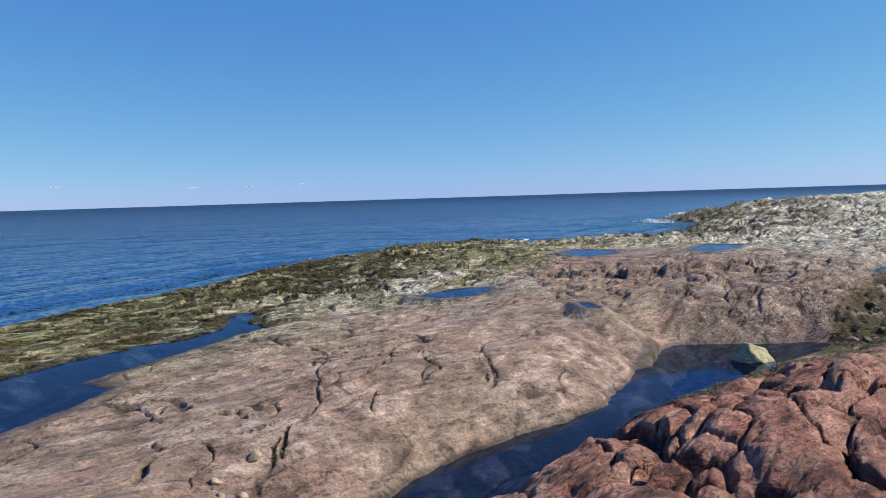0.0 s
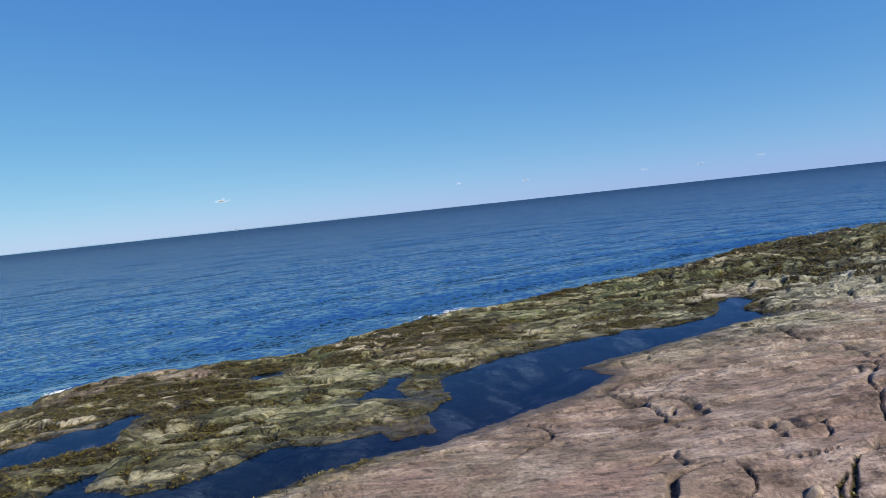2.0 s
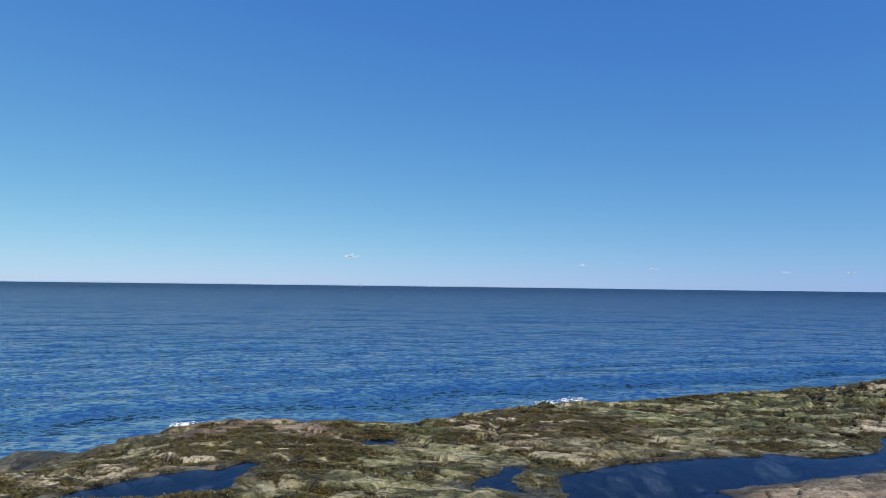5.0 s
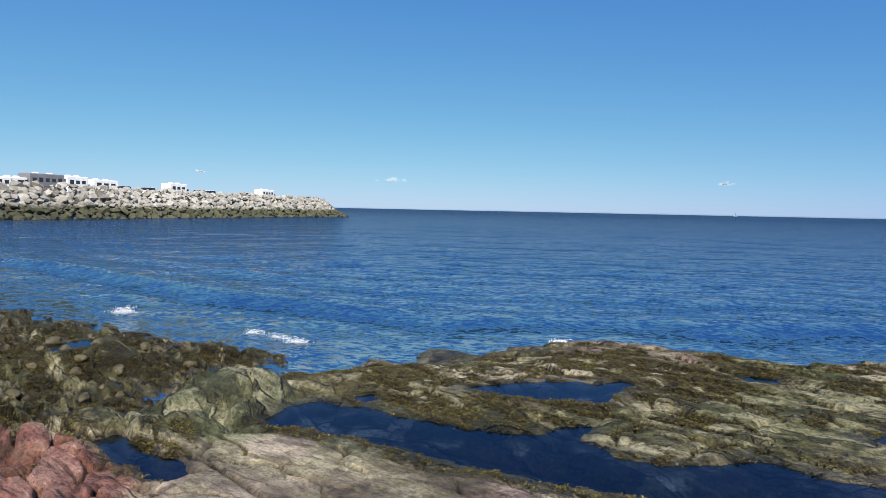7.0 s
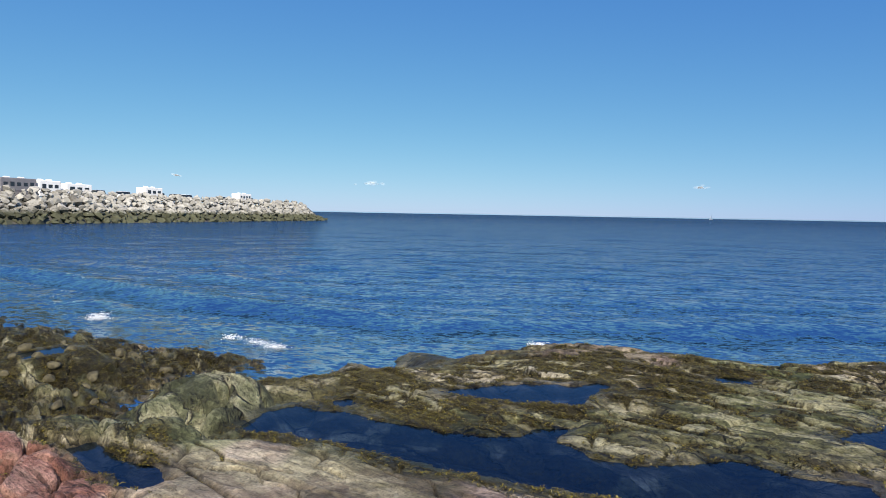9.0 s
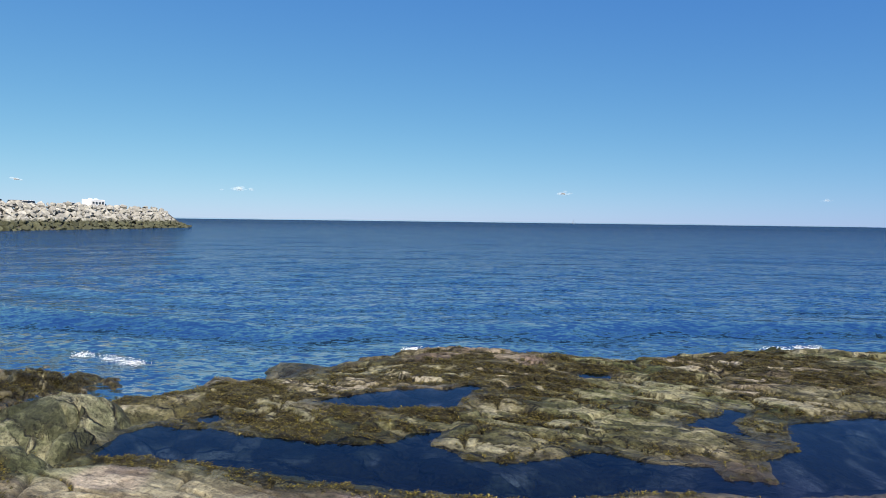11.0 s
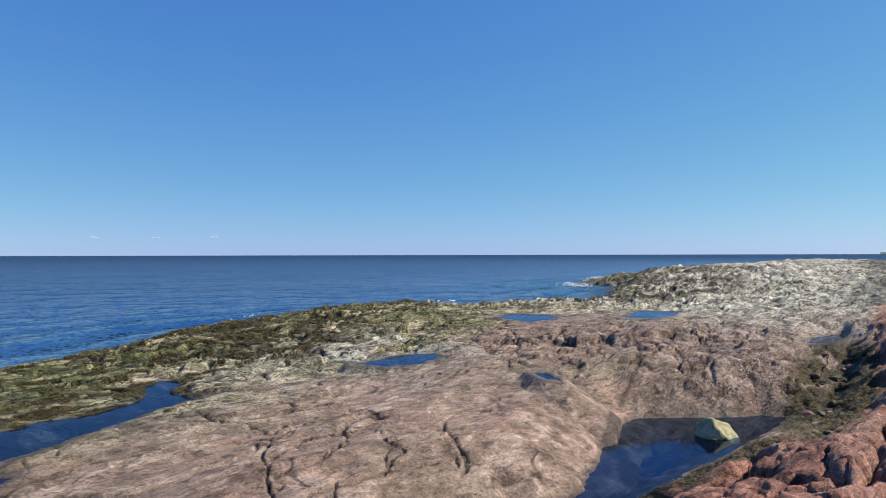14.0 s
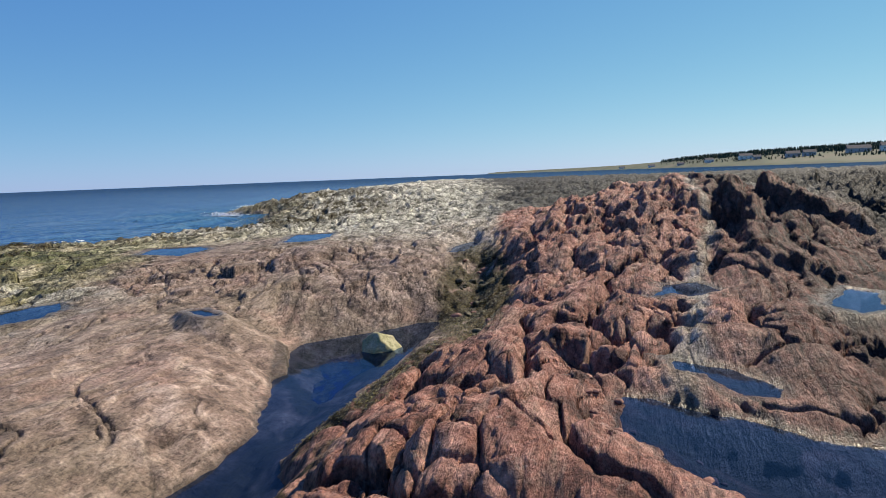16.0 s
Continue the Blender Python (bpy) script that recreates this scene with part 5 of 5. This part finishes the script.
def foam(points, width, count, label, seed):
    """Thin broken flakes of white water strewn along a line where a wave breaks."""
    rng = random.Random(seed)
    clumps = [(rng.uniform(0, len(points) - 1.001), rng.uniform(0.02, 0.10)) for _ in range(8)]
    verts, faces = [], []
    for _ in range(count * 2):
        at, loose = rng.choice(clumps)
        t = min(max(at + rng.gauss(0, loose) * (len(points) - 1), 0), len(points) - 1.001)
        i, f = int(t), t % 1
        (ax, ay), (bx, by) = points[i], points[i + 1]
        k = math.hypot(bx - ax, by - ay)
        tx, ty = (bx - ax) / k, (by - ay) / k
        off = rng.gauss(0, width)
        x, y = ax + (bx - ax) * f - ty * off, ay + (by - ay) * f + tx * off
        r, n, start = width * rng.uniform(0.03, 0.12), 7, len(verts)
        zz = 0.02 + width * 0.7 * rng.random() ** 3
        for j in range(n):
            a, q = 6.283 * j / n, r * rng.uniform(0.5, 1.5)
            p, s = math.cos(a) * q * 2.2, math.sin(a) * q * 0.8
            verts.append((x + tx * p - ty * s, y + ty * p + tx * s, zz + r * rng.uniform(-0.3, 0.1)))
        verts.append((x, y, zz + r * 0.35))
        faces += [(start + j, start + (j + 1) % n, start + n) for j in range(n)]
    return tagged(link_mesh("sea_foam", verts, faces, foam_mat, False), label, "foam", "breaking waves", "stuff")


foam([(-14.2, -6.9), (-14.0, -6.3), (-13.6, -5.6), (-13.2, -5.1)], 0.10, 420, "white foam breaking on the headland", 1)
foam([(-16.2, -11.4), (-15.7, -11.2), (-15.4, -10.8)], 0.12, 350, "white foam where a wave meets the rock", 2)
foam([(-15.6, 7.2), (-15.9, 7.9), (-16.0, 8.6)], 0.09, 300, "white foam of a wave breaking on the ledge", 3)
foam([(-15.2, -0.6), (-15.2, 0.1), (-15.1, 0.8)], 0.08, 300, "thin foam along the rock edge", 4)
foam([(-18.4, 25), (-18.2, 27)], 0.12, 90, "thin white foam on the seaward hump", 5)
foam([(-9.5, 62), (-8.2, 60), (-6.2, 58.5)], 0.4, 400, "white foam round the outer reef", 6)
foam([(-7.5, 72), (-6.5, 80)], 0.5, 300, "white foam on the far reef", 7)
foam([(-13.2, 35.8), (-12.0, 36.6)], 0.3, 60, "thin foam where the sea meets pale rock", 8)

# ---------------------------------------------------------------- far coast
land_mat, lnt, lb = material("far_land")
lp = position(lnt)
lcol = ramp(lnt, noise_of(lnt, position(lnt, (1, 0.35, 1), 40), 0.02, 4), (0.40, (0.018, 0.032, 0.012)), (0.5, (0.034, 0.052, 0.018)), (0.60, (0.062, 0.060, 0.032)))
lnt.links.new(lcol, lb.inputs["Base Color"])
lb.inputs["Roughness"].default_value = 0.9
COASTLINE = [(-15.0, 4700), (-18.0, 3600), (-21.5, 2700), (-25, 2000), (-28.5, 1500), (-32.5, 1080), (-36.5, 860), (-40.5, 770), (-45, 700), (-55, 620), (-75, 560), (-100, 520)]
RISE = [(0, -1), (12, 0.8), (60, 3.5), (150, 9.0), (260, 17), (420, 19), (700, 6)]


def far_point(yaw, d):
    a = radians(yaw)
    return -math.sin(a) * d, math.cos(a) * d


def far_height(yaw, back):
    return float(np.interp(back, [b for b, h in RISE], [h for b, h in RISE])) * float(np.interp(yaw, [-100, -31, -26, -15], [1, 1, 0.75, 0.7]))


verts, faces = [], []
yaws = np.linspace(-15, -100, 120)
backs = [0, 12, 35, 60, 100, 150, 200, 260, 340, 420, 700]
for yw in yaws:
    d = float(np.interp(-yw, [-c[0] for c in COASTLINE], [c[1] for c in COASTLINE]))
    for b in backs:
        px, py = far_point(yw, d + b * (1 + (d - 700) / 2500))
        verts.append((px, py, far_height(yw, b) + (0.8 * noise.noise(Vector((px, py, 0)) * 0.02) if b else 0)))
nb = len(backs)
for i in range(len(yaws) - 1):
    for j in range(nb - 1):
        faces.append((i * nb + j, (i + 1) * nb + j, (i + 1) * nb + j + 1, i * nb + j + 1))
far_land = tagged(link_mesh("far_coast", verts, faces, land_mat), "low green coast across the bay", "coast", kind="structure")

conifer = plain("conifer_needles", (0.030, 0.050, 0.026), 0.9, vary=0.5, scale=0.3)
tree_rng = random.Random(9)
verts, faces = [], []
for _ in range(5200):
    yw = -29 - 47 * tree_rng.random() ** 0.9
    d = float(np.interp(-yw, [-c[0] for c in COASTLINE], [c[1] for c in COASTLINE]))
    b = tree_rng.uniform(215, 330) if tree_rng.random() < 0.85 else tree_rng.uniform(110, 200)
    px, py = far_point(yw, d + b * (1 + (d - 700) / 2500))
    z0, h = far_height(yw, b) - 0.5, tree_rng.uniform(5, 9) * (1 if b > 210 else 0.55)
    w = h * tree_rng.uniform(0.2, 0.36)
    for lo, hi, rad in ((0.08, 0.55, 1.0), (0.32, 0.8, 0.72), (0.58, 1.0, 0.45)):
        start = len(verts)
        for k in range(6):
            a = 6.283 * k / 6 + tree_rng.random()
            q = w * rad * tree_rng.uniform(0.7, 1.25)
            verts.append((px + math.cos(a) * q, py + math.sin(a) * q, z0 + h * (lo + tree_rng.uniform(-0.05, 0.05))))
        verts.append((px, py, z0 + h * hi))
        faces += [(start + k, start + (k + 1) % 6, start + 6) for k in range(6)]
tagged(link_mesh("far_forest", verts, faces, conifer, False), "dark conifer forest along the far coast", "forest", kind="stuff")

wall_white, wall_grey, roof_dark = plain("white_clapboard", (0.7, 0.7, 0.68), 0.7, scale=0.5), plain("grey_clapboard", (0.35, 0.36, 0.38), 0.7, scale=0.5), plain("dark_shingle", (0.09, 0.085, 0.09), 0.85, scale=0.5)


def house(yw, b, size, paint, label):
    d = float(np.interp(-yw, [-c[0] for c in COASTLINE], [c[1] for c in COASTLINE]))
    px, py = far_point(yw, d + b * (1 + (d - 700) / 2500))
    thing = new("house")
    thing.matrix_world = pose(px, py, far_height(yw, b) - 0.6, 0, 0, yw + 12)
    lx, ly, lz = size
    bm = bmesh.new()
    box(bm, lx, ly, lz, (0, 0, lz / 2), 0.05)
    wall = part("wall", bm, paint, thing)
    bm = bmesh.new()
    ridge = [bm.verts.new(p) for p in ((-lx / 2 - 0.4, -ly / 2 - 0.4, lz - 0.05), (lx / 2 + 0.4, -ly / 2 - 0.4, lz - 0.05), (lx / 2 + 0.4, ly / 2 + 0.4, lz - 0.05), (-lx / 2 - 0.4, ly / 2 + 0.4, lz - 0.05),
                                       (-lx / 2 - 0.4, 0, lz + ly * 0.35), (lx / 2 + 0.4, 0, lz + ly * 0.35))]
    for f in ((0, 1, 5, 4), (2, 3, 4, 5), (0, 4, 3), (1, 2, 5), (3, 2, 1, 0)):
        bm.faces.new([ridge[i] for i in f])
    part("roof", bm, roof_dark, thing, "dark shingle roof")
    for i in range(3):
        bm = bmesh.new()
        box(bm, 1.3, 0.12, 1.4, (-lx / 2 + lx * (i + 0.5) / 3, -ly / 2, lz * 0.55), 0.02)
        part("window", bm, dark_glass, thing, "dark window")
    return tagged(thing, label, "house", "houses across the bay")


for yw, b, size, paint, label in ((-28.3, 60, (14, 9, 4), wall_white, "small white house with a dark roof"), (-30.5, 80, (12, 8, 4), wall_grey, "small grey house with a dark roof"),
                                  (-32.6, 120, (13, 9, 5), wall_white, "white house with a dark roof near the trees"), (-35.2, 150, (18, 10, 6), wall_white, "large white house with a dark roof"),
                                  (-36.0, 140, (10, 8, 4), wall_grey, "small grey house beside a large white one"), (-38.4, 150, (16, 10, 5), wall_grey, "grey house before the forest"),
                                  (-39.5, 160, (14, 9, 5), wall_grey, "grey house among trees"), (-42.6, 180, (24, 11, 5), wall_grey, "long grey house before the forest"),
                                  (-44.5, 185, (18, 10, 6), wall_white, "white house before the forest"), (-26.0, 50, (14, 9, 4), wall_white, "white house on the low point")):
    house(yw, b, size, paint, label)

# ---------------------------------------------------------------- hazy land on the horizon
# the haze of the air is put into the land's pale blue colour
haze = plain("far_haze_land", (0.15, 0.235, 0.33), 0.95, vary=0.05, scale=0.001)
verts, faces = [], []
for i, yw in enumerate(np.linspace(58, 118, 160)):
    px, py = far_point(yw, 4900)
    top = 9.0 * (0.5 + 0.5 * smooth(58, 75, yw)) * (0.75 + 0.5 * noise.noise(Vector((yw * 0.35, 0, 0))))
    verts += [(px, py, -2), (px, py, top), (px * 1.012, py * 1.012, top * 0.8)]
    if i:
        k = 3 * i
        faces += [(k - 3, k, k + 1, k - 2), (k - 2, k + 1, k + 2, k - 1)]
tagged(link_mesh("backdrop", verts, faces, haze), "far land on the horizon, coloured pale blue as by haze", "far land", kind="structure")

# ---------------------------------------------------------------- small clouds
cloud_mat, cnt, cb = material("cloud_vapour")
cb.inputs["Base Color"].default_value, cb.inputs["Roughness"].default_value = (0.7, 0.7, 0.7, 1), 1.0
cb.inputs["Alpha"].default_value = 0.07
# a faint glow stands in for the sunlight scattered inside the clouds
cb.inputs["Emission Color"].default_value, cb.inputs["Emission Strength"].default_value = (0.80, 0.88, 0.95, 1), 0.22
for yw, up, wide, seed in ((80.2, 0.0425, 100, 1), (107.0, 0.041, 120, 2), (122.5, 0.046, 70, 3), (55.0, 0.028, 60, 4), (60.6, 0.033, 50, 5), (45.4, 0.024, 55, 6), (41.0, 0.024, 50, 7), (36.8, 0.026, 60, 8)):
    rng, bm = random.Random(seed), bmesh.new()
    for _ in range(12):
        c = Vector((rng.gauss(0, wide * 0.24), rng.gauss(0, wide * 0.1), abs(rng.gauss(0, wide * 0.07))))
        r = wide * rng.uniform(0.06, 0.15) * math.exp(-abs(c.x) / wide)
        got = bmesh.ops.create_icosphere(bm, subdivisions=2, radius=r, matrix=Matrix.Translation(c) @ Matrix.Diagonal((1.7, 1, 0.7, 1)))
        for v in got["verts"]:
            v.co += Vector((1, 1, 1)) * r * 0.3 * noise.noise(v.co * 0.06)
    cl = part("cloud", bm, cloud_mat, None, smooth_faces=True)
    px, py = far_point(yw, 4300)
    cl.matrix_world = pose(px, py, 4300 * up, 0, 0, yw)
    tagged(cl, "small white fair-weather cloud low over the sea", "cloud", "clouds over the horizon", "structure")

# ---------------------------------------------------------------- sailing boat
sail_cloth = plain("sail_cloth", (0.85, 0.85, 0.83), 0.7, vary=0.05)
boat = new("sailing_boat")
bx, by = far_point(79.3, 1700)
boat.matrix_world = pose(bx, by, 0, 0, 0, 40)
bm = bmesh.new()
made = box(bm, 9, 2.6, 1.3, (0, 0, 0.4), 0.2)
for v in bm.verts:
    if v.co.x > 0:
        v.co.y *= 1 - (v.co.x / 4.5) ** 2 * 0.9
    if v.co.z < 0.2:
        v.co.x, v.co.y = v.co.x * 0.85, v.co.y * 0.6
part("hull", bm, white_paint, boat, "white hull")
bm = bmesh.new()
bmesh.ops.create_cone(bm, cap_ends=True, segments=8, radius1=0.09, radius2=0.06, depth=11, matrix=Matrix.Translation((0.6, 0, 6)))
part("mast", bm, steel, boat)
bm = bmesh.new()
rows_s = [[bm.verts.new((0.5 - 4.2 * (1 - t) * s, 0.45 * math.sin(s * 3.14) * (1 - t), 1.8 + 9 * t)) for s in np.linspace(0, 1, 6)] for t in np.linspace(0, 0.98, 8)]
for a, b in zip(rows_s, rows_s[1:]):
    for i in range(5):
        bm.faces.new((a[i], a[i + 1], b[i + 1], b[i]))
bmesh.ops.solidify(bm, geom=bm.faces[:], thickness=0.03)
part("sail", bm, sail_cloth, boat, "white mainsail", True)
tagged(boat, "small white sailing boat far out at sea", "sailing boat")
